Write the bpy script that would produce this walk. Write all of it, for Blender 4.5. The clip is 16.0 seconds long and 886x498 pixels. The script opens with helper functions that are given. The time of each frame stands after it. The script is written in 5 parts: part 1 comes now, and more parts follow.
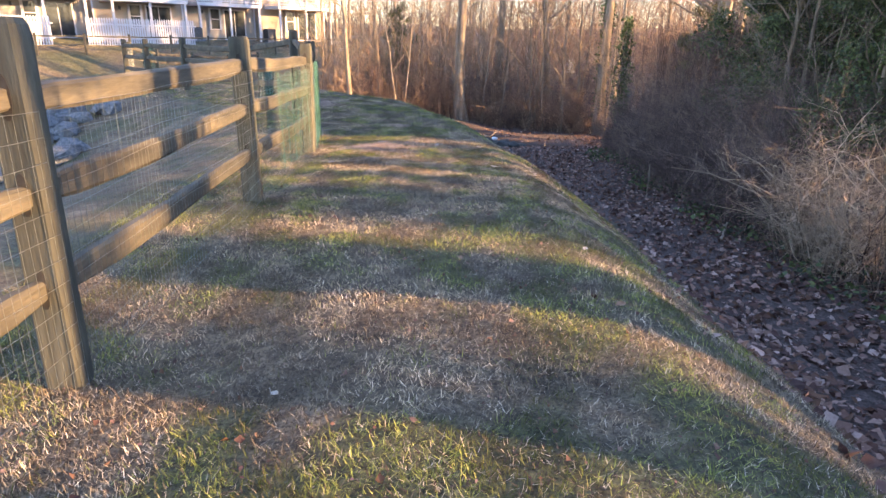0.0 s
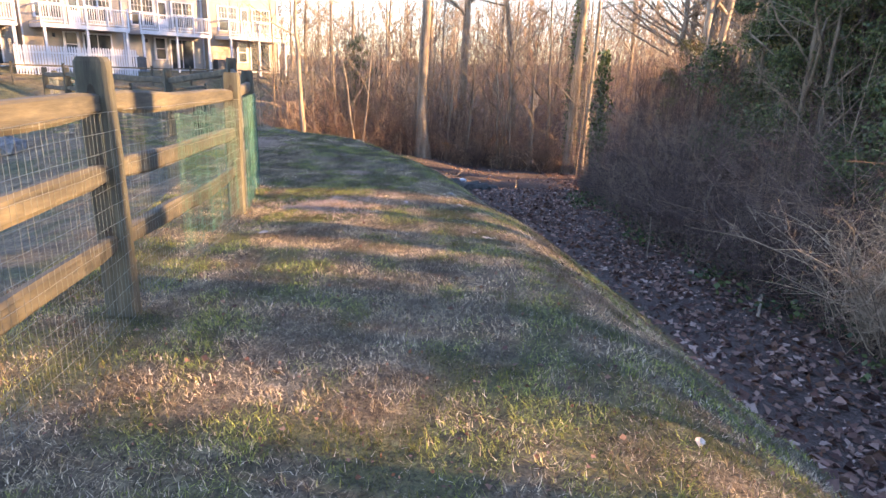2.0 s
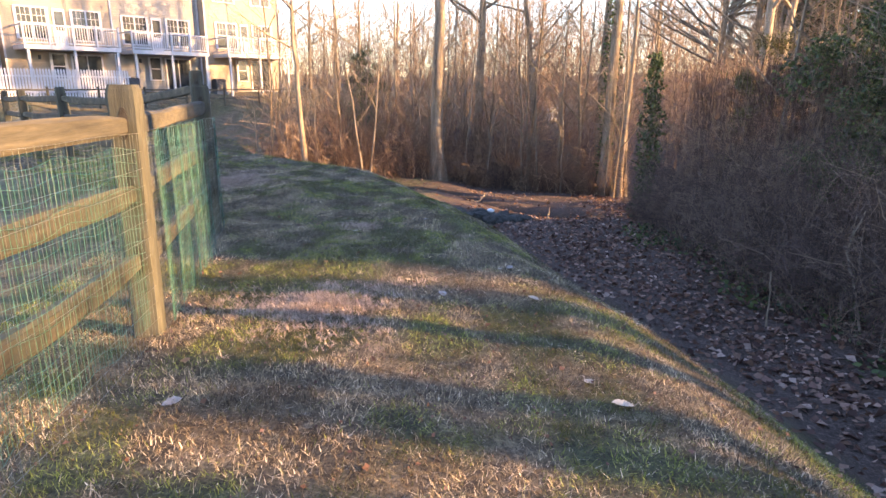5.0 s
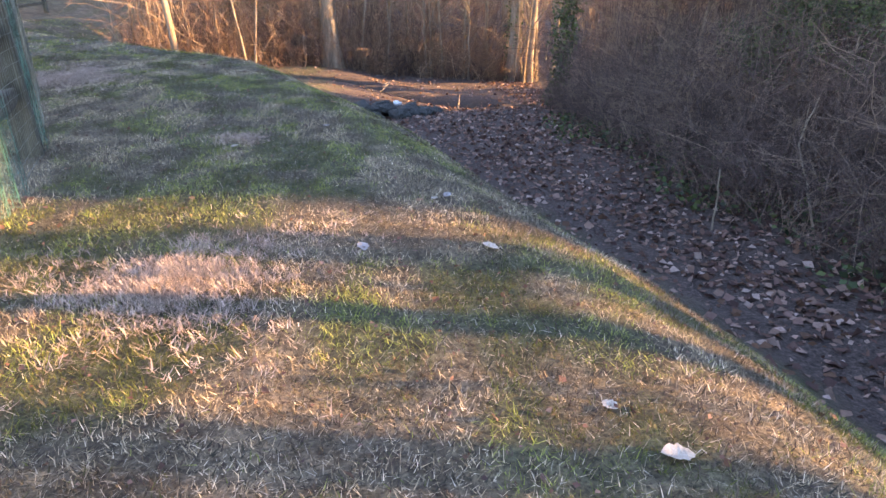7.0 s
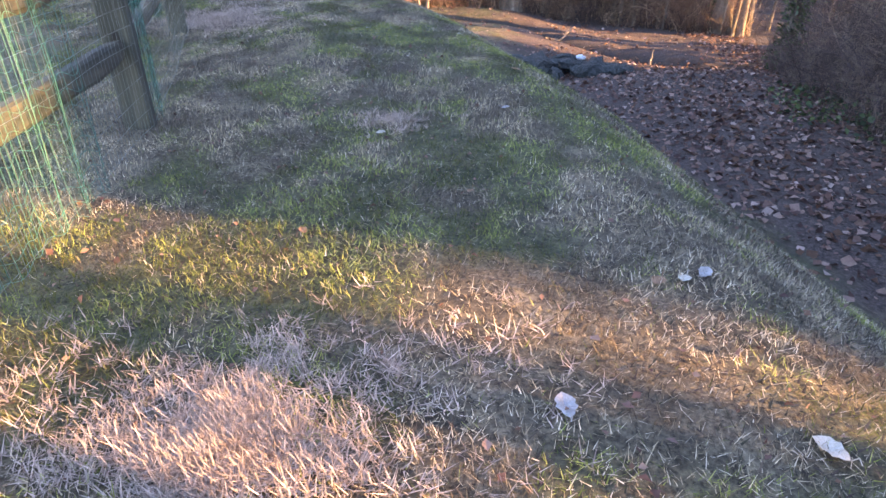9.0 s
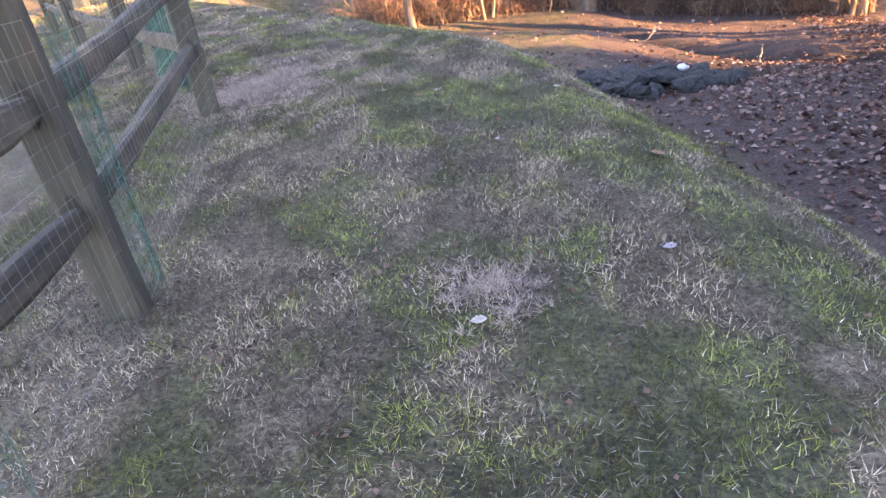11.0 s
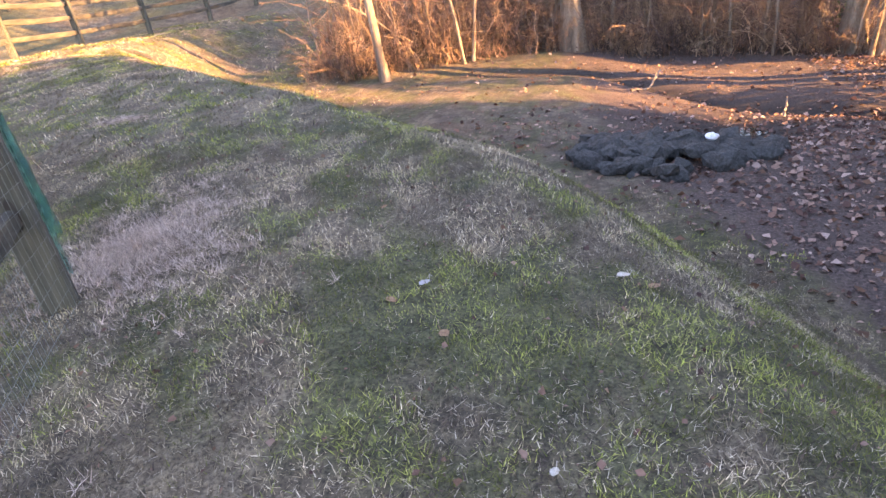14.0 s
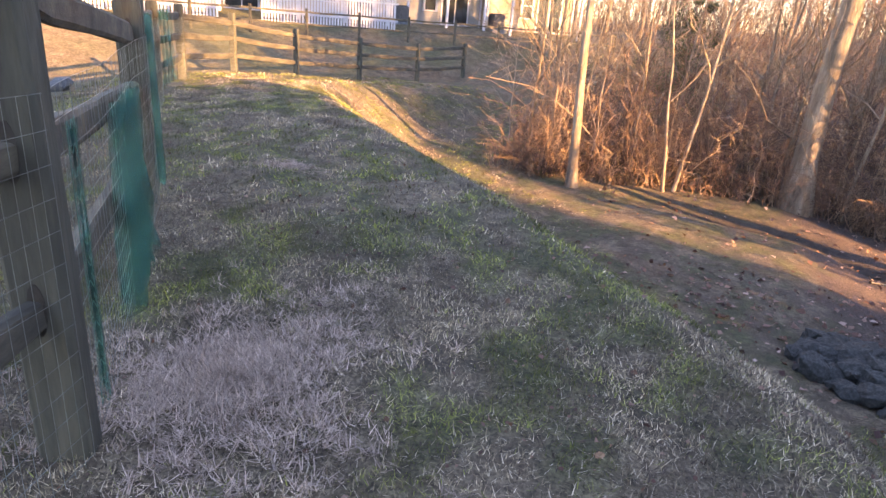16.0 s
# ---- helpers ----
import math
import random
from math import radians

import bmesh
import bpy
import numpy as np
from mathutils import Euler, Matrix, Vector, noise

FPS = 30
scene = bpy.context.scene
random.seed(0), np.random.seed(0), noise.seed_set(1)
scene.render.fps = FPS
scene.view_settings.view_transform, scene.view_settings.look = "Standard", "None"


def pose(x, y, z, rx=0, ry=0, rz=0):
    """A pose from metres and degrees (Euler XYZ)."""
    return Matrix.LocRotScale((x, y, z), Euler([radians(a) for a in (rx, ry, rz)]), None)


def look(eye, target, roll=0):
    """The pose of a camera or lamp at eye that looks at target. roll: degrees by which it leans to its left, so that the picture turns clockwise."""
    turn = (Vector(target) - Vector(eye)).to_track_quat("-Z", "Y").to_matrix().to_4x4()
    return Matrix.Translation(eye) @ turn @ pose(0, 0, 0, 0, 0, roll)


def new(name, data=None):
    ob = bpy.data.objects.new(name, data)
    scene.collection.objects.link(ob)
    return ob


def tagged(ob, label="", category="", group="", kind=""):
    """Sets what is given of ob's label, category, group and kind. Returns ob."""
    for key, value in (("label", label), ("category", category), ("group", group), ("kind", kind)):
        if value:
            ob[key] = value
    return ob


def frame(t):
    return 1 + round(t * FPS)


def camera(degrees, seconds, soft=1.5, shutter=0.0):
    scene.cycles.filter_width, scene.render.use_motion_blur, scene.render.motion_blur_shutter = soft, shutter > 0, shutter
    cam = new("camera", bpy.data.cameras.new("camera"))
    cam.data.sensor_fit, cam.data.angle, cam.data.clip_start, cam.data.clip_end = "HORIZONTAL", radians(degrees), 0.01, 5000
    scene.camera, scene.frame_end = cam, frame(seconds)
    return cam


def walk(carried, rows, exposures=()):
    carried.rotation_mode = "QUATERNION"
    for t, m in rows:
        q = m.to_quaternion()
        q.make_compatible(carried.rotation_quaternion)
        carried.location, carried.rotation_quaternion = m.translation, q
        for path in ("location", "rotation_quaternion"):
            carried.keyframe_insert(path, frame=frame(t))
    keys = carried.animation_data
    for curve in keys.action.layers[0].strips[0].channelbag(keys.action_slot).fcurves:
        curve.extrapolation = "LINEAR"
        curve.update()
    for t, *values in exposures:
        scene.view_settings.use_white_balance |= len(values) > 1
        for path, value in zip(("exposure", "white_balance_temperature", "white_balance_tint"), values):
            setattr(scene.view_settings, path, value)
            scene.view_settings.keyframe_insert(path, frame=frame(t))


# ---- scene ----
cam = camera(71.5, 16.0)
PATH = [
    (0, (0.172, 0.817, 1.397), (0.23, 2.705, 0.742), 1.3),
    (0.5, (0.141, 1.375, 1.342), (0.244, 3.265, 0.697), 1.4),
    (1, (0.164, 1.945, 1.325), (0.285, 3.841, 0.7), 1.6),
    (1.5, (0.097, 2.432, 1.335), (0.228, 4.338, 0.745), 1.9),
    (2, (0.081, 2.974, 1.339), (0.27, 4.886, 0.784), 2.0),
    (2.5, (0.098, 3.547, 1.354), (0.379, 5.452, 0.814), 2.1),
    (3, (0.016, 4.078, 1.292), (0.5, 5.944, 0.762), 2.5),
    (3.5, (0.082, 4.507, 1.281), (0.686, 6.343, 0.768), 2.5),
    (3.7, (0.06, 4.735, 1.287), (0.421, 6.633, 0.77), 2.6),
    (5.8, (-0.006, 6.621, 1.187), (0.136, 8.549, 0.673), 0.3),
    (6, (0.012, 6.754, 1.166), (0.252, 8.661, 0.612), 0.4),
    (6.5, (0.089, 7.064, 1.161), (0.523, 8.892, 0.476), 0.6),
    (7, (0.033, 7.359, 1.13), (0.477, 9.115, 0.282), 0.7),
    (7.5, (0.089, 7.648, 1.064), (0.348, 9.379, 0.096), 0.4),
    (8, (0.153, 8.045, 1.063), (0.199, 9.768, 0.049), -0.0),
    (8.5, (0.059, 8.479, 1.055), (0.017, 10.201, 0.038), -0.1),
    (9, (0.029, 8.97, 1.005), (-0.008, 10.697, -0.003), 0.2),
    (9.5, (-0.071, 9.451, 0.982), (-0.128, 11.185, -0.013), 0.2),
    (10, (-0.215, 9.852, 1.013), (-0.337, 11.588, 0.027), -1.1),
    (10.2, (-0.223, 10.037, 1.008), (-0.373, 11.772, 0.024), -2.2),
    (12.3, (-0.275, 11.498, 1.416), (-0.641, 13.159, 0.364), -13.8),
    (12.5, (-0.36, 11.66, 1.403), (-0.711, 13.323, 0.349), -14.2),
    (13, (-0.331, 12.134, 1.367), (-0.625, 13.812, 0.318), -13.8),
    (13.3, (-0.333, 12.384, 1.377), (-0.577, 14.096, 0.372), -11.2),
    (13.5, (-0.395, 12.586, 1.36), (-0.623, 14.297, 0.35), -11.2),
    (14, (-0.469, 12.922, 1.312), (-0.674, 14.668, 0.358), -7.9),
    (14.5, (-0.513, 13.224, 1.317), (-0.788, 14.998, 0.435), -4.3),
    (15, (-0.722, 13.51, 1.302), (-1.1, 15.3, 0.495), -0.5),
    (15.2, (-0.782, 13.688, 1.217), (-1.213, 15.478, 0.435), 0.1),
    (15.5, (-0.859, 13.995, 1.21), (-1.361, 15.782, 0.465), 2.6),
    (15.8, (-1.102, 14.27, 1.155), (-1.67, 16.051, 0.445), 3.5),
    (16, (-1.148, 14.366, 1.203), (-1.774, 16.13, 0.499), 4.8),
]
EXPOSURES = [(0.0, 2.72, 7000, 28), (3.7, 2.65, 7100, 28), (6.0, 2.5, 7350, 28), (7.5, 3.27, 7500, 28), (9.0, 3.2, 7100, 30),
             (10.2, 3.65, 7800, 38), (12.5, 3.4, 8700, 40), (14.5, 3.55, 8900, 37), (16.0, 3.0, 8300, 36)]
walk(cam, [(t, look(eye, target, roll)) for t, eye, target, roll in PATH], EXPOSURES)

# ---- world, sun, exposure ----
SUN_AZ = math.atan2(0.95, -0.33)      # from +Y towards +X
SUN_EL = radians(12.5)
world = bpy.data.worlds.new("world")
scene.world = world
world.use_nodes = True
wn = world.node_tree
sky = wn.nodes.new("ShaderNodeTexSky")
sky.sky_type = "NISHITA"
sky.sun_disc = False
sky.sun_elevation = SUN_EL
sky.sun_rotation = SUN_AZ
sky.air_density = 1.0
sky.dust_density = 0.1
sky.ozone_density = 2.5
bg = wn.nodes["Background"]
bg.inputs["Strength"].default_value = 0.15
wn.links.new(sky.outputs[0], bg.inputs[0])

sun_data = bpy.data.lights.new("sun", "SUN")
sun_data.energy = 4.8
sun_data.angle = radians(0.5)
sun_data.color = (1.0, 0.67, 0.30)
sun = new("sun", sun_data)
to_sun = Vector((math.sin(SUN_AZ) * math.cos(SUN_EL), math.cos(SUN_AZ) * math.cos(SUN_EL), math.sin(SUN_EL)))
sun.matrix_world = look(tuple(to_sun * 200), (0, 0, 0))

rng = np.random.default_rng(7)


# ---- materials ----
def nodes_of(name, rough=0.9):
    m = bpy.data.materials.new(name)
    m.use_nodes = True
    n = m.node_tree
    p = n.nodes["Principled BSDF"]
    p.inputs["Roughness"].default_value = rough
    return m, n, p


def noise_at(n, scale, detail=4.0, rough=0.6, coord="Object", stretch=None):
    tc = n.nodes.new("ShaderNodeTexCoord")
    t = n.nodes.new("ShaderNodeTexNoise")
    t.inputs["Scale"].default_value = scale
    t.inputs["Detail"].default_value = detail
    t.inputs["Roughness"].default_value = rough
    out = tc.outputs[coord]
    if stretch:
        mp = n.nodes.new("ShaderNodeMapping")
        mp.inputs["Scale"].default_value = stretch
        n.links.new(out, mp.inputs[0])
        out = mp.outputs[0]
    n.links.new(out, t.inputs["Vector"])
    return t.outputs[0]


def ramp(n, fac, stops):
    r = n.nodes.new("ShaderNodeValToRGB")
    els = r.color_ramp.elements
    while len(els) < len(stops):
        els.new(0.5)
    for e, (pos, col) in zip(els, stops):
        e.position = pos
        e.color = (*col, 1)
    n.links.new(fac, r.inputs[0])
    return r.outputs[0]


def mix(n, fac, a, b, blend="MIX"):
    x = n.nodes.new("ShaderNodeMix")
    x.data_type = "RGBA"
    x.blend_type = blend
    for sock, v in ((x.inputs[0], fac), (x.inputs[6], a), (x.inputs[7], b)):
        if hasattr(v, "is_linked"):
            n.links.new(v, sock)
        elif isinstance(v, (int, float)):
            sock.default_value = v
        else:
            sock.default_value = (*v, 1)
    return x.outputs[2]


def bump(n, p, height, strength, dist=0.02):
    b = n.nodes.new("ShaderNodeBump")
    b.inputs["Strength"].default_value = strength
    b.inputs["Distance"].default_value = dist
    n.links.new(height, b.inputs["Height"])
    n.links.new(b.outputs[0], p.inputs["Normal"])


def attr(n, name):
    a = n.nodes.new("ShaderNodeAttribute")
    a.attribute_name = name
    return a


def plain(name, stops, scale=6.0, rough=0.85, bump_s=0.3, bump_d=0.01, stretch=None, detail=5.0, coord="Object"):
    """Noise-toned material at two scales with relief."""
    m, n, p = nodes_of(name, rough)
    big = noise_at(n, scale, detail, 0.65, coord, stretch)
    fine = noise_at(n, scale * 9, 3.0, 0.6, coord, stretch)
    col = ramp(n, big, stops)
    grain = ramp(n, fine, [(0.3, (0.75, 0.75, 0.75)), (0.7, (1.12, 1.12, 1.12))])
    n.links.new(mix(n, 1.0, col, grain, "MULTIPLY"), p.inputs["Base Color"])
    bump(n, p, fine, bump_s, bump_d)
    return m


def tinted(name, rough=0.8, translucent=0.0):
    """Colour from the mesh's own tint attribute, broken up by noise."""
    m, n, p = nodes_of(name, rough)
    a = attr(n, "tint")
    g = ramp(n, noise_at(n, 40.0, 3.0), [(0.3, (0.8, 0.8, 0.8)), (0.7, (1.15, 1.15, 1.15))])
    col = mix(n, 1.0, a.outputs["Color"], g, "MULTIPLY")
    n.links.new(col, p.inputs["Base Color"])
    p.inputs["Specular IOR Level"].default_value = 0.25
    if translucent:
        tr = n.nodes.new("ShaderNodeBsdfTranslucent")
        n.links.new(col, tr.inputs[0])
        ms = n.nodes.new("ShaderNodeMixShader")
        ms.inputs[0].default_value = translucent
        n.links.new(p.outputs[0], ms.inputs[1])
        n.links.new(tr.outputs[0], ms.inputs[2])
        n.links.new(ms.outputs[0], n.nodes["Material Output"].inputs[0])
    return m


def ground_material():
    m, n, p = nodes_of("turf_soil", 0.95)
    dry = ramp(n, noise_at(n, 2.4, 6.0, 0.75), [(0.32, (0.075, 0.058, 0.04)), (0.5, (0.145, 0.113, 0.078)), (0.7, (0.26, 0.205, 0.145))])
    lush = ramp(n, noise_at(n, 3.1, 6.0, 0.75), [(0.32, (0.045, 0.052, 0.024)), (0.5, (0.085, 0.09, 0.042)), (0.7, (0.155, 0.15, 0.08))])
    turf = mix(n, attr(n, "green").outputs["Fac"], dry, lush)
    fine = noise_at(n, 55.0, 4.0, 0.75)
    turf = mix(n, 1.0, turf, ramp(n, fine, [(0.34, (0.28, 0.26, 0.24)), (0.5, (0.85, 0.85, 0.85)), (0.66, (1.35, 1.35, 1.35))]), "MULTIPLY")
    turf = mix(n, 1.0, turf, ramp(n, noise_at(n, 11.0, 4.0, 0.7), [(0.36, (0.62, 0.58, 0.55)), (0.5, (0.95, 0.94, 0.92)), (0.64, (1.25, 1.22, 1.15))]), "MULTIPLY")
    litter = ramp(n, noise_at(n, 30.0, 5.0, 0.8), [(0.36, (0.024, 0.016, 0.014)), (0.52, (0.09, 0.062, 0.053)),
                                                     (0.70, (0.22, 0.15, 0.125))])
    mud = ramp(n, noise_at(n, 8.0, 5.0, 0.7), [(0.35, (0.015, 0.012, 0.010)), (0.7, (0.06, 0.045, 0.035))])
    w = attr(n, "litter").outputs["Fac"]
    jag = n.nodes.new("ShaderNodeMath")
    jag.operation = "MULTIPLY_ADD"
    n.links.new(noise_at(n, 2.2, 5.0, 0.7), jag.inputs[0])
    jag.inputs[1].default_value = 0.9
    n.links.new(w, jag.inputs[2])
    edge = ramp(n, jag.outputs[0], [(0.62, (0, 0, 0)), (0.92, (1, 1, 1))])
    col = mix(n, edge, turf, litter)
    col = mix(n, attr(n, "mud").outputs["Fac"], col, mud)
    n.links.new(col, p.inputs["Base Color"])
    bump(n, p, fine, 0.8, 0.03)
    return m


MAT = {}
MAT["ground"] = ground_material()
MAT["grass"] = tinted("grass_blades", 0.75, 0.12)
MAT["leaf"] = tinted("dry_leaves", 0.8, 0.15)
MAT["green_leaf"] = tinted("green_leaves", 0.45, 0.2)
MAT["twig"] = tinted("twig_bark", 0.85)
MAT["bark"] = plain("grey_brown_bark", [(0.3, (0.10, 0.075, 0.055)), (0.5, (0.22, 0.17, 0.125)), (0.7, (0.36, 0.29, 0.22))],
                    5.0, 0.9, 0.9, 0.03, (1, 1, 0.18))
MAT["pale_bark"] = plain("pale_bark", [(0.3, (0.17, 0.13, 0.095)), (0.5, (0.29, 0.225, 0.165)), (0.7, (0.40, 0.325, 0.25))],
                         6.0, 0.85, 0.5, 0.02, (1, 1, 0.3))
MAT["post"] = plain("weathered_post_wood", [(0.28, (0.028, 0.029, 0.023)), (0.5, (0.062, 0.061, 0.046)), (0.72, (0.12, 0.112, 0.08))],
                    7.0, 0.85, 0.7, 0.006, (1, 1, 0.12))
MAT["rail"] = plain("weathered_rail_wood", [(0.28, (0.024, 0.023, 0.020)), (0.5, (0.068, 0.061, 0.046)), (0.72, (0.15, 0.126, 0.085))],
                    7.0, 0.85, 0.7, 0.006, (1, 0.12, 1))
# shade inside the rail slots, put into the colour
MAT["slot_shade"] = plain("painted_slot_shade", [(0.3, (0.012, 0.01, 0.008)), (0.7, (0.04, 0.032, 0.024))], 9.0)
MAT["rock"] = plain("blue_grey_rock", [(0.3, (0.06, 0.07, 0.08)), (0.5, (0.13, 0.145, 0.165)), (0.75, (0.25, 0.27, 0.285))],
                    4.0, 0.85, 0.8, 0.03)
MAT["dark_rock"] = plain("mossy_dark_rock", [(0.3, (0.018, 0.02, 0.02)), (0.5, (0.05, 0.055, 0.054)), (0.75, (0.13, 0.135, 0.13))],
                         5.0, 0.8, 0.8, 0.03)
MAT["white"] = plain("white_painted_trim", [(0.3, (0.40, 0.40, 0.44)), (0.7, (0.48, 0.48, 0.52))], 3.0, 0.6, 0.05, 0.002)
MAT["shingle"] = plain("brown_roof_shingle", [(0.3, (0.07, 0.06, 0.055)), (0.7, (0.15, 0.13, 0.12))], 6.0, 0.9, 0.5, 0.01)
MAT["dark_metal"] = plain("dark_grey_metal", [(0.3, (0.03, 0.03, 0.035)), (0.7, (0.07, 0.07, 0.075))], 8.0, 0.5)
MAT["grill_cover"] = plain("black_cover_cloth", [(0.3, (0.012, 0.012, 0.014)), (0.7, (0.035, 0.035, 0.04))], 6.0, 0.8)
MAT["plastic"] = plain("white_plastic", [(0.3, (0.72, 0.74, 0.78)), (0.7, (0.85, 0.87, 0.9))], 8.0, 0.4, 0.1, 0.003)


def siding_material(name, a, b):
    m, n, p = nodes_of(name, 0.75)
    col = ramp(n, noise_at(n, 1.2, 5.0, 0.6), [(0.3, a), (0.7, b)])
    w = n.nodes.new("ShaderNodeTexWave")
    w.bands_direction = "Z"
    w.wave_profile = "SAW"
    w.inputs["Scale"].default_value = 1.6
    tc = n.nodes.new("ShaderNodeTexCoord")
    n.links.new(tc.outputs["Object"], w.inputs["Vector"])
    n.links.new(col, p.inputs["Base Color"])
    bump(n, p, w.outputs[0], 0.6, 0.02)
    return m


MAT["siding_tan"] = siding_material("tan_vinyl_siding", (0.25, 0.205, 0.165), (0.31, 0.255, 0.205))
MAT["siding_grey"] = siding_material("grey_beige_vinyl_siding", (0.21, 0.20, 0.195), (0.26, 0.245, 0.235))


def glass_material():
    m, n, p = nodes_of("window_glass", 0.12)
    n.links.new(ramp(n, noise_at(n, 1.5, 2.0), [(0.3, (0.012, 0.016, 0.02)), (0.7, (0.04, 0.05, 0.06))]), p.inputs["Base Color"])
    p.inputs["Specular IOR Level"].default_value = 0.5
    return m


MAT["glass"] = glass_material()


def wire_material():
    m, n, p = nodes_of("galvanised_wire", 0.4)
    n.links.new(ramp(n, noise_at(n, 12.0, 3.0), [(0.3, (0.12, 0.13, 0.12)), (0.7, (0.26, 0.28, 0.26))]), p.inputs["Base Color"])
    p.inputs["Metallic"].default_value = 0.55
    return m


MAT["wire"] = wire_material()


def net_material(name, low, high):
    """Woven plastic net: open holes between fine green threads."""
    m, n, p = nodes_of(name, 0.5)
    n.links.new(ramp(n, noise_at(n, 3.0, 4.0), [(0.3, (0.010, 0.075, 0.062)), (0.7, (0.026, 0.15, 0.125))]), p.inputs["Base Color"])
    tr = n.nodes.new("ShaderNodeBsdfTransparent")
    tl = n.nodes.new("ShaderNodeBsdfTranslucent")
    tl.inputs[0].default_value = (0.022, 0.16, 0.13, 1)
    half = n.nodes.new("ShaderNodeMixShader")
    half.inputs[0].default_value = 0.45
    n.links.new(p.outputs[0], half.inputs[1])
    n.links.new(tl.outputs[0], half.inputs[2])
    ms = n.nodes.new("ShaderNodeMixShader")
    n.links.new(ramp(n, noise_at(n, 5.0, 4.0, 0.7), [(0.35, (low,) * 3), (0.65, (high,) * 3)]), ms.inputs[0])
    n.links.new(tr.outputs[0], ms.inputs[1])
    n.links.new(half.outputs[0], ms.inputs[2])
    n.links.new(ms.outputs[0], n.nodes["Material Output"].inputs[0])
    return m


MAT["net"] = net_material("green_plastic_net", 0.3, 0.6)
MAT["thin_net"] = net_material("worn_green_net", 0.03, 0.16)
MAT["thread"] = plain("green_plastic_thread", [(0.3, (0.035, 0.13, 0.10)), (0.7, (0.08, 0.21, 0.165))], 9.0, 0.5, 0.1, 0.002)


def water_material():
    m, n, p = nodes_of("still_water", 0.05)
    p.inputs["Base Color"].default_value = (0.03, 0.035, 0.03, 1)
    p.inputs["Specular IOR Level"].default_value = 0.7
    bump(n, p, noise_at(n, 6.0, 3.0), 0.08, 0.01)
    return m


MAT["water"] = water_material()


# ---- mesh tools ----
def mesh_from(name, verts, faces, tint=None, smooth=False):
    """verts (n,3); faces: (m,3) or (m,4) array; tint (n,3) per vertex."""
    verts = np.asarray(verts, np.float32)
    faces = np.asarray(faces, np.int32)
    me = bpy.data.meshes.new(name)
    k = faces.shape[1]
    me.vertices.add(len(verts))
    me.vertices.foreach_set("co", verts.ravel())
    me.loops.add(faces.size)
    me.loops.foreach_set("vertex_index", faces.ravel())
    me.polygons.add(len(faces))
    me.polygons.foreach_set("loop_start", np.arange(0, faces.size, k, dtype=np.int32))
    if tint is not None:
        a = me.color_attributes.new("tint", "FLOAT_COLOR", "POINT")
        a.data.foreach_set("color", np.c_[tint, np.ones(len(tint))].astype(np.float32).ravel())
    me.update(calc_edges=True)
    if smooth:
        me.polygons.foreach_set("use_smooth", np.ones(len(faces), bool))
    return me


def tubes(pts, rad, sides=4):
    """Tubes along N polylines of K points: pts (N,K,3), rad (N,K). Returns verts and quads."""
    pts = np.asarray(pts, float)
    N, K, _ = pts.shape
    d = np.gradient(pts, axis=1)
    d /= np.linalg.norm(d, axis=2, keepdims=True) + 1e-9
    ref = np.where(np.abs(d[..., 2:3]) > 0.9, np.array([1.0, 0, 0]), np.array([0, 0, 1.0]))
    u = np.cross(d, ref)
    u /= np.linalg.norm(u, axis=2, keepdims=True) + 1e-9
    v = np.cross(d, u)
    ang = np.arange(sides) * 2 * np.pi / sides
    ring = (np.cos(ang)[:, None] * u[:, :, None, :] + np.sin(ang)[:, None] * v[:, :, None, :]) * np.asarray(rad)[:, :, None, None]
    verts = (pts[:, :, None, :] + ring).reshape(-1, 3)
    base = (np.arange(N)[:, None, None] * K + np.arange(K - 1)[None, :, None]) * sides
    s = np.arange(sides)[None, None, :]
    s2 = (s + 1) % sides
    q = np.stack([base + s, base + s2, base + sides + s2, base + sides + s], -1).reshape(-1, 4)
    return verts, q


class Acc:
    def __init__(self):
        self.v, self.f, self.t, self.n = [], [], [], 0

    def add(self, verts, quads, tint=None):
        self.v.append(verts)
        self.f.append(np.asarray(quads) + self.n)
        self.n += len(verts)
        if tint is not None:
            self.t.append(np.broadcast_to(tint, (len(verts), 3)))

    def mesh(self, name, smooth=False):
        return mesh_from(name, np.concatenate(self.v), np.concatenate(self.f), np.concatenate(self.t) if self.t else None, smooth)


def part(name, bm, material, parent, label=""):
    """Links a bmesh or a mesh as one mesh object under a thing or a part."""
    me = bm
    if isinstance(bm, bmesh.types.BMesh):
        me = bpy.data.meshes.new(name)
        bm.to_mesh(me)
        bm.free()
    if material is not None and not me.materials:
        me.materials.append(material)
    ob = new(name, me)
    ob.parent = parent
    if label:
        ob["label"] = label
    return ob


def thing(name, label, category, group="", m=None, kind=""):
    ob = new(name)
    if m is not None:
        ob.matrix_world = m
    return tagged(ob, label, category, group, kind)


def solo(name, me, material, label, category, group="", kind="", m=None):
    if material is not None and not me.materials:
        me.materials.append(material)
    ob = new(name, me)
    if m is not None:
        ob.matrix_world = m
    return tagged(ob, label, category, group, kind)


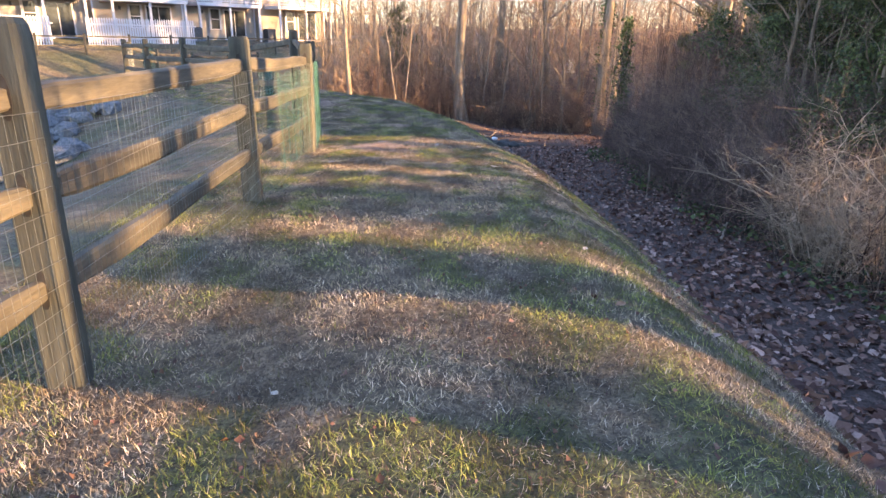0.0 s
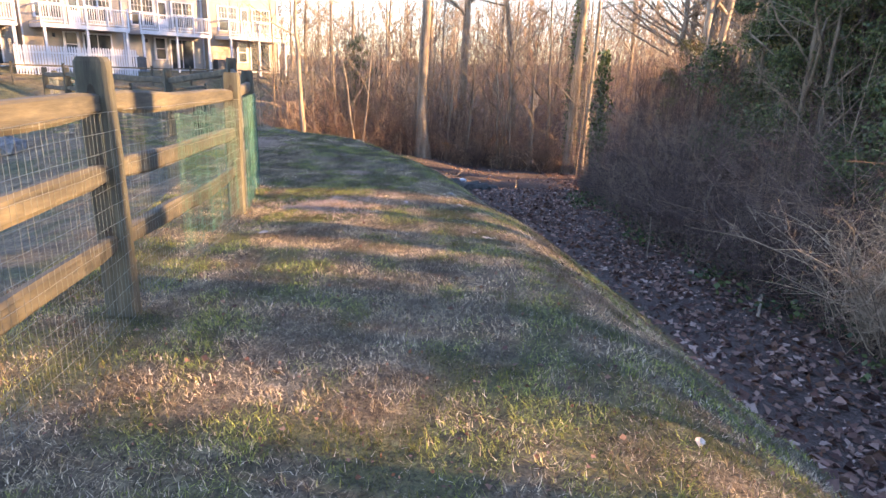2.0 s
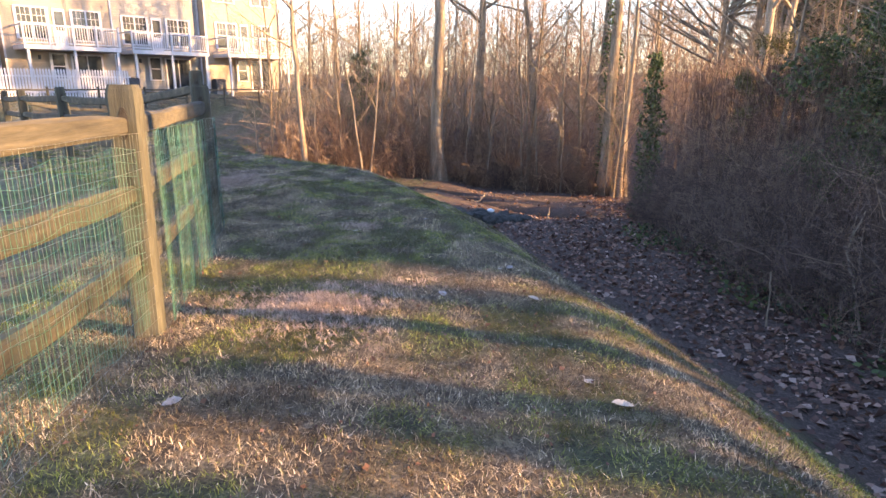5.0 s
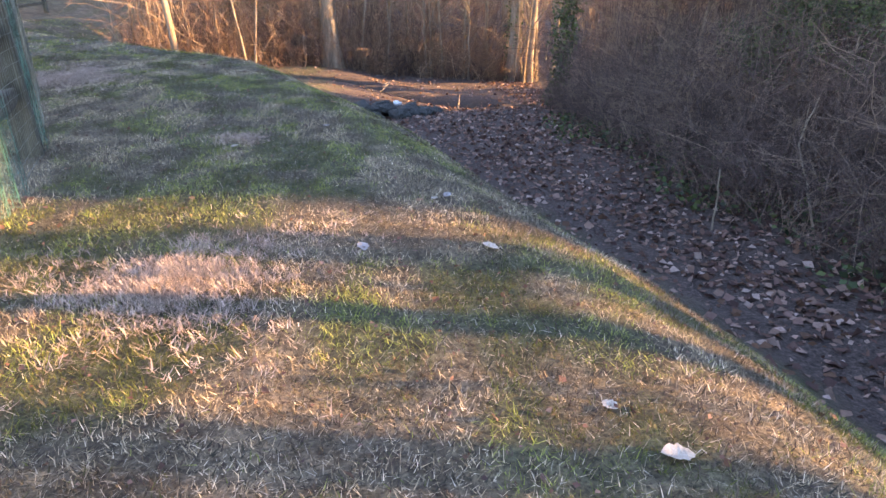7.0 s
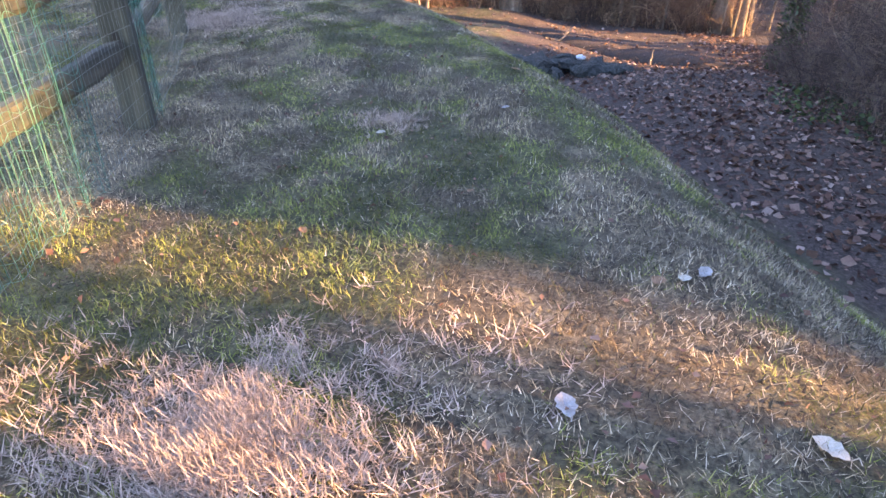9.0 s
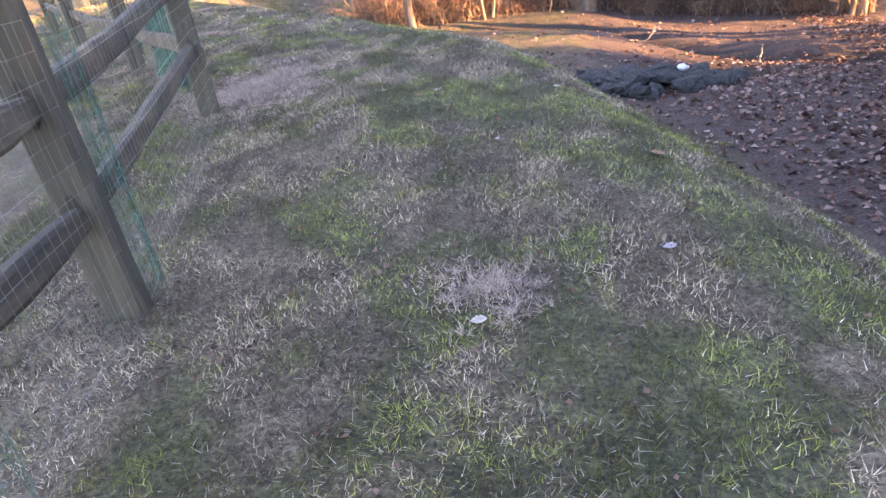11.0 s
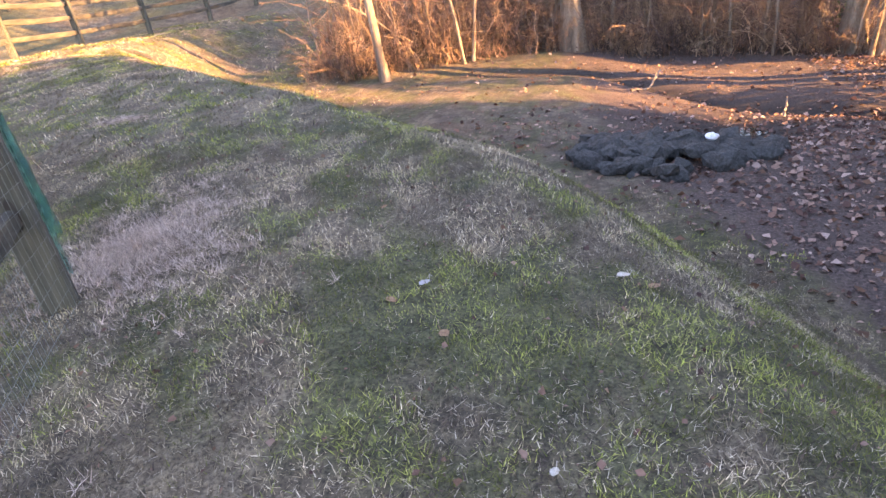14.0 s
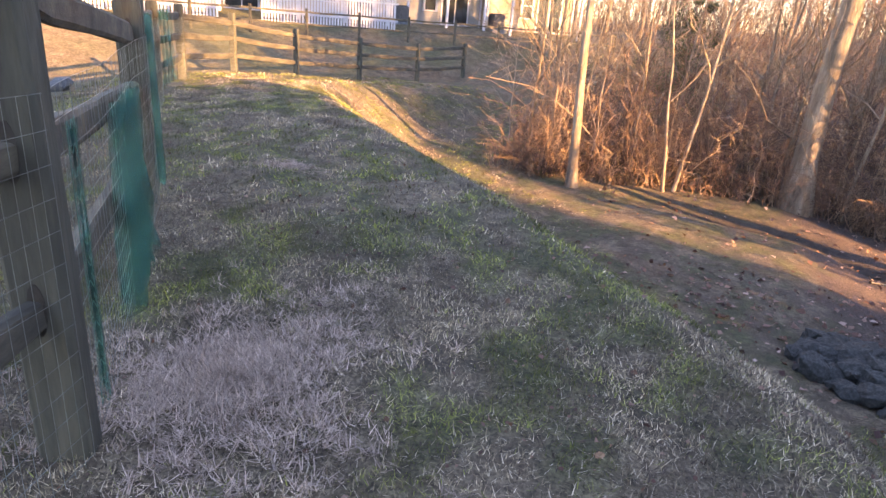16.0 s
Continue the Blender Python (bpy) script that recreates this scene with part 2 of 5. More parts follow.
def box(bm, x0, y0, z0, x1, y1, z1, bevel=0.0):
    g = bmesh.ops.create_cube(bm, size=1.0)
    vs = g["verts"]
    bmesh.ops.scale(bm, vec=(x1 - x0, y1 - y0, z1 - z0), verts=vs)
    bmesh.ops.translate(bm, vec=((x0 + x1) / 2, (y0 + y1) / 2, (z0 + z1) / 2), verts=vs)
    if bevel:
        es = list({e for v in vs for e in v.link_edges})
        bmesh.ops.bevel(bm, geom=es, offset=bevel, segments=1, affect="EDGES")


def boxed(x0, y0, z0, x1, y1, z1, bevel=0.0):
    bm = bmesh.new()
    box(bm, x0, y0, z0, x1, y1, z1, bevel)
    return bm


# ---- the lie of the land ----
FENCE = np.array([(-1.53, -30.0), (-1.56, 0.25), (-1.43, 3.30), (-1.49, 6.62), (-1.51, 9.67), (-1.96, 12.68), (-2.87, 15.57),
                  (-4.80, 17.80), (-7.0, 20.0), (-9.1, 22.3), (-11.0, 24.9), (-12.25, 28.1), (-12.55, 31.4), (-12.0, 34.5),
                  (-11.1, 37.6), (-10.2, 40.5), (-8.0, 44.0), (-2.0, 60.0)])


def smooth(a, b, x):
    t = np.clip((np.asarray(x, float) - a) / (b - a), 0, 1)
    return t * t * (3 - 2 * t)


def fence_side(x, y):
    """Signed distance to the fence line (positive on the path's side), and the y of the nearest place on it."""
    x, y = np.asarray(x, float), np.asarray(y, float)
    best = np.full(x.shape, 1e9)
    side = np.zeros(x.shape)
    fy = np.zeros(x.shape)
    for (ax, ay), (bx, by) in zip(FENCE[:-1], FENCE[1:]):
        dx, dy = bx - ax, by - ay
        L2 = dx * dx + dy * dy
        t = np.clip(((x - ax) * dx + (y - ay) * dy) / L2, 0, 1)
        px, py = x - ax - t * dx, y - ay - t * dy
        d2 = px * px + py * py
        sg = np.sign(dy * (x - ax) - dx * (y - ay))
        near = d2 < best
        best = np.where(near, d2, best)
        side = np.where(near, sg, side)
        fy = np.where(near, ay + t * dy, fy)
    return np.sqrt(best) * side, fy


HOUSE_A = np.array([-20.9, 42.2])       # the row's front, from one end of three units to the other
HOUSE_B = np.array([-8.6, 54.0])
HOUSE_DIR = (HOUSE_B - HOUSE_A) / np.linalg.norm(HOUSE_B - HOUSE_A)
HOUSE_OUT = np.array([HOUSE_DIR[1], -HOUSE_DIR[0]])
HOUSE_Z = 0.75


def height(x, y):
    x, y = np.asarray(x, float), np.asarray(y, float)
    s, fy = fence_side(x, y)
    top = np.interp(fy, [-10, 0, 3, 6, 9, 12, 15, 20, 25, 28, 31, 34, 38, 41, 60],
                    [0.35, 0.15, 0.06, -0.05, -0.18, -0.24, -0.20, -0.24, -0.36, -0.52, -0.86, -1.05, -1.22, -1.35, -1.5])
    floor = np.interp(fy, [-10, 4, 8, 12, 16, 18, 22, 28, 36, 60], [-1.2, -1.3, -1.42, -1.72, -1.98, -2.1, -2.2, -1.95, -1.9, -2.0])
    out = smooth(2.55, 5.3, s)
    z = top + (floor - top) * out
    z = z - np.interp(fy, [0, 3.5, 6.6, 9.7, 12.7], [0.22, 0.20, 0.08, 0.02, 0.09]) * (1 - smooth(-0.2, 1.6, s)) * smooth(-3, 0, s)
    # basin inside the fence
    z = z + (-1.75 - z) * smooth(0.2, 7.5, -s)
    # bank under the thicket and the wood floor
    bank = np.clip(s - 6.4, 0, 9) * 0.20 * (1 - smooth(15, 21, y))
    z = z + bank
    z = z - 0.5 * smooth(20.5, 23, y) * smooth(0.5, 4.5, x) * (1 - smooth(33, 45, y))
    z = z + 0.075 * np.clip(y - 34, 0, 60) * smooth(3, 9, s) + 0.03 * np.clip(x - 14, 0, 100)
    # channel that the rocks lie in
    z = z - 0.28 * np.exp(-(((x - 2.3) / 1.5) ** 2 + ((y - 22.3) / 1.1) ** 2))
    z = z - 0.16 * np.exp(-(((x - 3.7) / 0.8) ** 2 + ((y - 23.4) / 0.6) ** 2))
    # dark mud cut along the foot of the far thicket
    cut = np.interp(x, [-4, -1, 2, 4, 6], [27.6, 28.2, 27.4, 25.2, 23.5])
    z = z - 0.22 * np.exp(-((y - cut) / 0.55) ** 2) * smooth(-2.5, 0.5, x) * (1 - smooth(6, 7.5, x))
    # hill in front of the houses
    d = (x - HOUSE_A[0]) * HOUSE_OUT[0] + (y - HOUSE_A[1]) * HOUSE_OUT[1]
    hill = HOUSE_Z - 0.29 * np.clip(d - 1.8, 0, 100)
    hill = np.where(d < -12, HOUSE_Z + 0.02 * (-12 - d), hill)
    lim = smooth(26, 15, d) * (1 - smooth(-6, 4, x - 0.25 * (y - 40)))
    k = 0.25
    h = np.clip(0.5 + 0.5 * (hill - z) / k, 0, 1)
    z = np.where(lim > 0, z + (z * (1 - h) + hill * h + k * h * (1 - h) - z) * lim, z)
    # small unevenness
    z = z + 0.022 * np.sin(2.1 * x + 0.7 * y) * np.sin(1.3 * y - 0.4 * x) + 0.012 * np.sin(5.3 * x + 1.1) * np.sin(4.7 * y + 0.3)
    return z


def spread(lo, hi, a, b, step, far):
    """Grid lines: fine between a and b, growing outwards to lo and hi."""
    inner = np.arange(a, b + step, step)
    out, g, p = [], step, b
    while p < hi:
        g = min(g * 1.12, far)
        p += g
        out.append(p)
    neg, g, p = [], step, a
    while p > lo:
        g = min(g * 1.12, far)
        p -= g
        neg.append(p)
    return np.array(neg[::-1] + list(inner) + out)


def patchy(x, y, sc, seed):
    """Smooth noise between 0 and 1 over the ground."""
    q = np.random.default_rng(seed)
    out = np.zeros(len(x))
    for i in range(7):
        a = q.uniform(0, 6.28)
        f = sc * q.uniform(0.6, 2.2)
        out += np.sin((x * math.cos(a) + y * math.sin(a)) * f + q.uniform(0, 6.28) + 0.8 * np.sin((y * math.cos(a) - x * math.sin(a)) * f * 0.7))
    return np.clip(0.5 + out / 6.0, 0, 1)


# tufts of lush grass and bleached bare patches: place and radius
LUSH = ((-0.66, 15.3, 0.48), (-0.06, 14.83, 0.24), (-3.3, 16.65, 0.26), (-2.14, 15.46, 0.2), (-0.97, 16.6, 0.34), (-0.21, 16.08, 0.24), (-0.22, 12.97, 0.22), (-1.34, 13.67, 0.32),
        (0.53, 13.1, 0.16), (1.15, 15.9, 0.5), (-0.95, 14.67, 0.34), (0.38, 11.39, 0.13), (0.16, 11.81, 0.2), (-0.64, 13.11, 0.18), (0.03, 13.11, 0.18), (-0.61, 9.18, 0.13),
        (-0.68, 11.28, 0.42), (1.1, 8.61, 0.22), (0.84, 9.84, 0.28), (0.28, 10.35, 0.2), (0.21, 8.38, 0.2), (0.97, 8.1, 0.4), (0.56, 2.55, 0.2), (1.07, 3.78, 0.27))
BARE = ((-2.65, 16.3, 0.5), (-2.75, 15.75, 0.38), (-1.56, 14.79, 0.26), (-0.9, 14.04, 0.32), (-1.6, 14.31, 0.28), (-0.8, 13.3, 0.32), (-0.36, 12.68, 0.26), (-0.76, 12.08, 0.28),
        (-0.53, 10.05, 0.45), (-0.48, 8.99, 0.2), (0.32, 7.9, 0.2), (-4.5, 19.25, 0.25))


def greenness(x, y):
    """Where the winter turf has stayed green."""
    g = patchy(x, y, 1.6, 1) * 0.35 + patchy(x, y, 4.0, 2) * 0.3 + patchy(x, y, 11.0, 3) * 0.35
    g = 0.12 + (g - 0.43) * 4.0
    ragged = 0.65 + 0.7 * patchy(x, y, 9.0, 41)
    for spots, sign in ((LUSH, 0.75), (BARE, -0.9)):
        for cx, cy, r in spots:
            g = g + sign * np.exp(-(((x - cx) ** 2 + (y - cy) ** 2) / (r * ragged) ** 2) ** 1.5)
    return np.clip(g, 0.0, 0.97)


def build_ground():
    xs = spread(-900, 900, -7.0, 7.0, 0.11, 60)
    ys = spread(-700, 1500, 0.5, 27.0, 0.11, 60)
    X, Y = np.meshgrid(xs, ys)
    Z = height(X, Y)
    V = np.stack([X, Y, Z], -1).reshape(-1, 3)
    nx, ny = len(xs), len(ys)
    i = np.arange(nx - 1)[None, :] + np.arange(ny - 1)[:, None] * nx
    F = np.stack([i, i + 1, i + nx + 1, i + nx], -1).reshape(-1, 4)
    me = mesh_from("ground", V, F, smooth=True)
    s, fy = fence_side(V[:, 0], V[:, 1])
    x, y = V[:, 0], V[:, 1]
    edge = np.interp(fy, [-10, 3.5, 5.5, 8, 10, 12, 15, 18, 22, 30], [3.7, 3.7, 4.0, 4.5, 4.9, 5.1, 5.4, 5.8, 6.6, 8.5])
    lit = smooth(-0.7, 1.1, s - edge)
    lit = lit * (1 - smooth(16.5, 19, y) * (1 - smooth(0.8, 3.2, x)) * 0.8)
    lit = lit * (1 - smooth(-3, -6, x - 0.3 * (y - 30)) * smooth(30, 36, y))
    cut = np.interp(x, [-4, -1, 2, 4, 6], [27.6, 28.2, 27.4, 25.2, 23.5])
    mud = np.exp(-((y - cut) / 0.6) ** 2) * smooth(-2.5, 0.5, x) * (1 - smooth(6.5, 8, x))
    mud = np.maximum(mud, 0.9 * np.exp(-(((x - 3.6) / 1.2) ** 2 + ((y - 23.2) / 0.8) ** 2)))
    g = greenness(x, y)
    for nm, val in (("green", g), ("litter", lit), ("mud", np.clip(mud, 0, 1))):
        a = me.attributes.new(nm, "FLOAT", "POINT")
        a.data.foreach_set("value", val.astype(np.float32))
    solo("ground", me, MAT["ground"], "patchy winter turf, leaf litter and bare soil", "ground", kind="structure")


build_ground()


# ---- split-rail fence with wire mesh and green net ----
def post_mesh(h, seed, k_up=1.0):
    """A solid post with a rounded top; its three rail slots are put on as dark shapes."""
    r = random.Random(seed)
    bm = bmesh.new()
    w, d = 0.085, 0.06
    zs = [-0.25]
    for c in RAIL_Z:
        zs += [c * k_up - 0.085, c * k_up + 0.085]
    zs += [h - 0.07, h - 0.025, h]
    # one closed outline; nothing is cut out for the slots
    def ring(z, k=1.0):
        c = 0.018
        pts = [(-w + c, -d), (w - c, -d), (w, -d + c), (w, d - c), (w - c, d), (-w + c, d), (-w, d - c), (-w, -d + c)]
        return [bm.verts.new((x * k + r.uniform(-0.002, 0.002), y * k + r.uniform(-0.002, 0.002), z)) for x, y in pts]
    rings = [ring(z, 1.0 if z < h - 0.04 else (0.96 if z < h - 0.01 else 0.82)) for z in zs]
    for a, b in zip(rings[:-1], rings[1:]):
        for i in range(8):
            bm.faces.new((a[i], a[(i + 1) % 8], b[(i + 1) % 8], b[i]))
    bm.faces.new(rings[-1])
    bm.faces.new(rings[0][::-1])
    me = bpy.data.meshes.new("post")
    bm.to_mesh(me)
    bm.free()
    return me


RAIL_Z = (0.46, 0.87, 1.25)


def slot_mesh():
    """The shade in a mortise's mouth as a dark upright oblong with round ends, a little proud of the post's face."""
    bm = bmesh.new()
    n, pts = 14, []
    for i in range(n):
        a = 2 * math.pi * i / n
        pts.append((0.026 * math.cos(a), 0.09 * math.sin(a) * (1.0 if abs(math.sin(a)) > 0.3 else 1.6)))
    lo = [bm.verts.new((x, -0.0625, z)) for x, z in pts]
    hi = [bm.verts.new((x, 0.0625, z)) for x, z in pts]
    for i in range(n):
        bm.faces.new((lo[i], lo[(i + 1) % n], hi[(i + 1) % n], hi[i]))
    bm.faces.new(lo[::-1])
    bm.faces.new(hi)
    me = bpy.data.meshes.new("slot_shade")
    bm.to_mesh(me)
    bm.free()
    return me


def rail_mesh(a, b, seed, slim=1.0):
    """A hewn rail from a to b with tapered tongues and an uneven, slightly sagging body."""
    r = random.Random(seed)
    a, b = Vector(a), Vector(b)
    d = (b - a)
    L = d.length
    d.normalize()
    side = Vector((d.y, -d.x, 0)).normalized()
    up = side.cross(d)
    bm = bmesh.new()
    n = 12
    rings = []
    ph = r.uniform(0, 6)
    for i in range(n + 1):
        t = i / n
        taper = min(1.0, 0.62 + 3.2 * min(t, 1 - t) * 1.2)
        hw = 0.034 * slim * min(1, taper + 0.1)
        hh = 0.066 * slim * taper * (1 + 0.06 * math.sin(5 * t + ph))
        c = a + d * (L * t) + up * (-0.018 * math.sin(math.pi * t) + 0.006 * math.sin(9 * t + ph)) + side * 0.008 * math.sin(6 * t + ph)
        prof = [(-hw, -hh * 0.7), (-hw * 0.6, -hh), (hw * 0.6, -hh), (hw, -hh * 0.7), (hw, hh * 0.75), (hw * 0.55, hh), (-hw * 0.55, hh), (-hw, hh * 0.75)]
        rings.append([bm.verts.new(c + side * (p + r.uniform(-.003, .003)) + up * (q + r.uniform(-.004, .004))) for p, q in prof])
    for p, q in zip(rings[:-1], rings[1:]):
        for i in range(8):
            bm.faces.new((p[i], p[(i + 1) % 8], q[(i + 1) % 8], q[i]))
    bm.faces.new(rings[0][::-1])
    bm.faces.new(rings[-1])
    bmesh.ops.recalc_face_normals(bm, faces=bm.faces)
    me = bpy.data.meshes.new("rail")
    bm.to_mesh(me)
    bm.free()
    return me


def wire_panel(a, b, off, top, seed):
    """Welded wire between two posts: uprights 5 cm apart, level wires 10 cm apart."""
    r = np.random.default_rng(seed)
    a, b = np.array(a), np.array(b)
    d = b - a
    L = np.linalg.norm(d[:2])
    nrm = np.array([d[1], -d[0], 0]) / L
    n = int(L / 0.05)
    t = (np.arange(n) + 0.5) / n
    bulge = 0.012 * np.sin(t * 9 + seed)
    base = a + d * t[:, None] + nrm * (off + bulge)[:, None]
    gz = height(base[:, 0], base[:, 1])
    acc = Acc()
    up = np.stack([np.c_[base[:, :2], gz - 0.02], np.c_[base[:, :2] + r.normal(0, 0.004, (n, 2)), base[:, 2] * 0 + (a[2] + d[2] * t) + top]], 1)
    acc.add(*tubes(up, np.full((n, 2), 0.0009), 3))
    m = int(top / 0.10)
    lv = []
    for i in range(m + 1):
        z = (a[2] + d[2] * t) + top - i * 0.10 + 0.004 * np.sin(t * 17 + i)
        lv.append(np.c_[base[:, :2], z])
    lv = np.array(lv)
    acc.add(*tubes(lv, np.full(lv.shape[:2], 0.0011), 3))
    return acc.mesh("wire_mesh")


def net_sheet(a, b, off, z0, z1, waves, depth, seed, sag=0.0, gather=1.0):
    """A hanging sheet of net between a and b, folded in upright waves; gather squeezes its foot together."""
    a, b = np.array(a, float), np.array(b, float)
    d = b - a
    L = np.linalg.norm(d[:2])
    nrm = np.array([d[1], -d[0], 0]) / L
    nu, nv = 48, 22
    U, V = np.meshgrid(np.linspace(0, 1, nu), np.linspace(0, 1, nv))
    sq = 1 - (1 - gather) * V
    u = 0.5 + (U - 0.5) * sq
    P = a + d * u[..., None]
    fold = depth * np.sin(U * waves * 6.283 + seed + 0.8 * np.sin(V * 4 + seed)) * (0.5 + 0.6 * V) + 0.012 * np.sin(U * 31 + V * 13)
    P = P + nrm * (off + fold)[..., None]
    P[..., 2] += z1 + (z0 - z1) * V - sag * np.sin(U * np.pi) * (1 - V) + 0.015 * np.sin(U * 23 + seed)
    i = np.arange(nu - 1)[None, :] + np.arange(nv - 1)[:, None] * nu
    F = np.stack([i, i + 1, i + nu + 1, i + nu], -1).reshape(-1, 4)
    return mesh_from("net", P.reshape(-1, 3), F, smooth=True)


def net_threads(a, b, off, z0, z1, waves, depth, seed, gap=0.045):
    """The same sheet as crossing plastic threads."""
    a, b = np.array(a, float), np.array(b, float)
    d = b - a
    L = np.linalg.norm(d[:2])
    nrm = np.array([d[1], -d[0], 0]) / L

    def at(U, V):
        P = a + d * U[..., None]
        fold = depth * np.sin(U * waves * 6.283 + seed + 0.8 * np.sin(V * 4 + seed)) * (0.5 + 0.6 * V)
        P = P + nrm * (off + fold + 0.003)[..., None]
        P[..., 2] += z1 + (z0 - z1) * V + 0.015 * np.sin(U * 23 + seed)
        return P
    nu, nv = max(3, int(L / gap)), max(4, int((z1 - z0) / (gap * 1.5)))
    acc = Acc()
    U, V = np.meshgrid(np.linspace(0, 1, nu), np.linspace(0, 1, 9), indexing="ij")
    acc.add(*tubes(at(U, V), np.full(U.shape, 0.0013), 3))
    V, U = np.meshgrid(np.linspace(0, 1, nv), np.linspace(0, 1, 25), indexing="ij")
    acc.add(*tubes(at(U, V), np.full(U.shape, 0.0013), 3))
    return acc.mesh("net_threads")


def build_fence():
    fence = thing("split_rail_fence", "weathered three-rail wooden fence with wire mesh and torn green netting", "fence")
    P = FENCE[1:16]
    zs = height(P[:, 0], P[:, 1])
    hs = [1.5, 1.56, 1.50, 1.48, 1.55, 1.74, 1.48, 1.5, 1.46, 1.48, 1.5, 1.46, 1.45, 1.45, 1.45]
    ups = [1.0, 1.0, 1.0, 1.0, 1.06, 1.19, 0.98] + [1.0] * 8
    slot_shade = slot_mesh()
    posts = []
    leans = random.Random(3)
    for k, ((x, y), z, h) in enumerate(zip(P, zs, hs)):
        a = P[max(k - 1, 0)]
        b = P[min(k + 1, len(P) - 1)]
        yaw = math.atan2(b[1] - a[1], b[0] - a[0]) - math.pi / 2
        ob = part("post", post_mesh(h, k, ups[k]), MAT["post"], fence)
        ob.matrix_world = Matrix.Translation((x, y, z)) @ Euler((leans.uniform(-.012, .012), leans.uniform(-.012, .012), yaw)).to_matrix().to_4x4()
        posts.append(ob)
        for c in RAIL_Z:
            sl = part("slot_shade", slot_shade, MAT["slot_shade"], ob)
            sl.matrix_parent_inverse = Matrix()
            sl.matrix_local = Matrix.Translation((0, 0, c * ups[k] + 0.02))
    for k in range(len(P) - 1):
        for i, c in enumerate(RAIL_Z):
            lap = 0.022 if k % 2 else -0.022
            a = (P[k][0], P[k][1], zs[k] + c * ups[k] + 0.01)
            b = (P[k + 1][0], P[k + 1][1], zs[k + 1] + c * ups[k + 1] + 0.01)
            part("rail", rail_mesh(a, b, k * 3 + i), MAT["rail"], fence)
        off = 0.095
        if k < 10:
            part("wire_mesh", wire_panel((*P[k], zs[k]), (*P[k + 1], zs[k + 1]), off, 1.22, k), MAT["wire"], fence, "galvanised welded wire mesh")
    at = lambda k, t, z=0.0: (*(P[k] + (P[k + 1] - P[k]) * t), zs[k] + (zs[k + 1] - zs[k]) * t + z)
    N = MAT["net"]
    lab = "torn green plastic netting"
    for k, t0, t1, off, z0, z1, waves, depth, seed in ((2, 0.35, 1.0, 0.05, 0.10, 1.14, 6, 0.010, 1), (3, 0.05, 0.30, 0.11, 0.02, 1.22, 2, 0.008, 9), (3, 0.30, 0.52, 0.11, 0.02, 1.22, 2, 0.012, 2),
                                                       (3, 0.52, 0.68, 0.12, 0.0, 1.22, 2, 0.025, 3), (4, 0.02, 0.09, 0.10, 0.0, 1.20, 1, 0.02, 4), (5, 0.03, 0.07, 0.10, 0.12, 1.10, 1, 0.01, 5)):
        sheet = part("net", net_sheet(at(k, t0), at(k, t1), off, z0, z1, waves, depth, seed), MAT["thin_net"], fence, lab)
        part("net_threads", net_threads(at(k, t0), at(k, t1), off, z0, z1, waves, depth, seed), MAT["thread"], sheet)
    part("net", net_sheet(at(5, 0.34), at(5, 0.66), 0.10, 0.03, 1.02, 4, 0.06, 6, gather=1.2), N, fence, lab)
    part("net", net_sheet(at(5, 0.38), at(5, 0.60), 0.08, 0.05, 0.98, 3, 0.06, 12, gather=1.2), N, fence, lab)
    part("net", net_sheet(at(6, 0.03), at(6, 0.14), 0.12, 0.10, 1.35, 2, 0.03, 7), N, fence, lab)
    part("net", net_sheet(at(7, 0.9), at(8, 0.35), 0.12, 0.2, 1.35, 3, 0.03, 8), N, fence, lab)

build_fence()


# ---- the row of houses ----
def window_part(parent, x, z, w, h, y=0.0, panes=2, grid=True):
    fr = bmesh.new()
    t = 0.07
    box(fr, x - t, y - 0.07, z - t, x + w + t, y + 0.0, z)
    box(fr, x - t, y - 0.07, z + h, x + w + t, y + 0.0, z + h + t)
    pw = w / panes
    for i in range(panes + 1):
        c = x + i * pw
        box(fr, c - t * (1 if i in (0, panes) else .6), y - 0.07, z, c + t * (1 if i in (0, panes) else .6), y + 0.0, z + h)
    win = part("window", fr, MAT["white"], parent)
    for i in range(panes):
        x0, x1 = x + i * pw + t * .6, x + (i + 1) * pw - t * .6
        part("pane", boxed(x0, y - 0.03, z, x1, y - 0.012, z + h * 0.49), MAT["glass"], win)
        part("pane", boxed(x0, y - 0.05, z + h * 0.51, x1, y - 0.03, z + h), MAT["glass"], win)
        gb = bmesh.new()
        box(gb, x0, y - 0.062, z + h * 0.48, x1, y - 0.02, z + h * 0.52)
        if grid:
            for g in (1 / 3, 2 / 3):
                c = x0 + (x1 - x0) * g
                box(gb, c - 0.012, y - 0.06, z + h * .52, c + 0.012, y - 0.05, z + h)
            box(gb, x0, y - 0.06, z + h * 0.75 - 0.012, x1, y - 0.05, z + h * 0.75 + 0.012)
        part("glazing_bar", gb, MAT["white"], win)


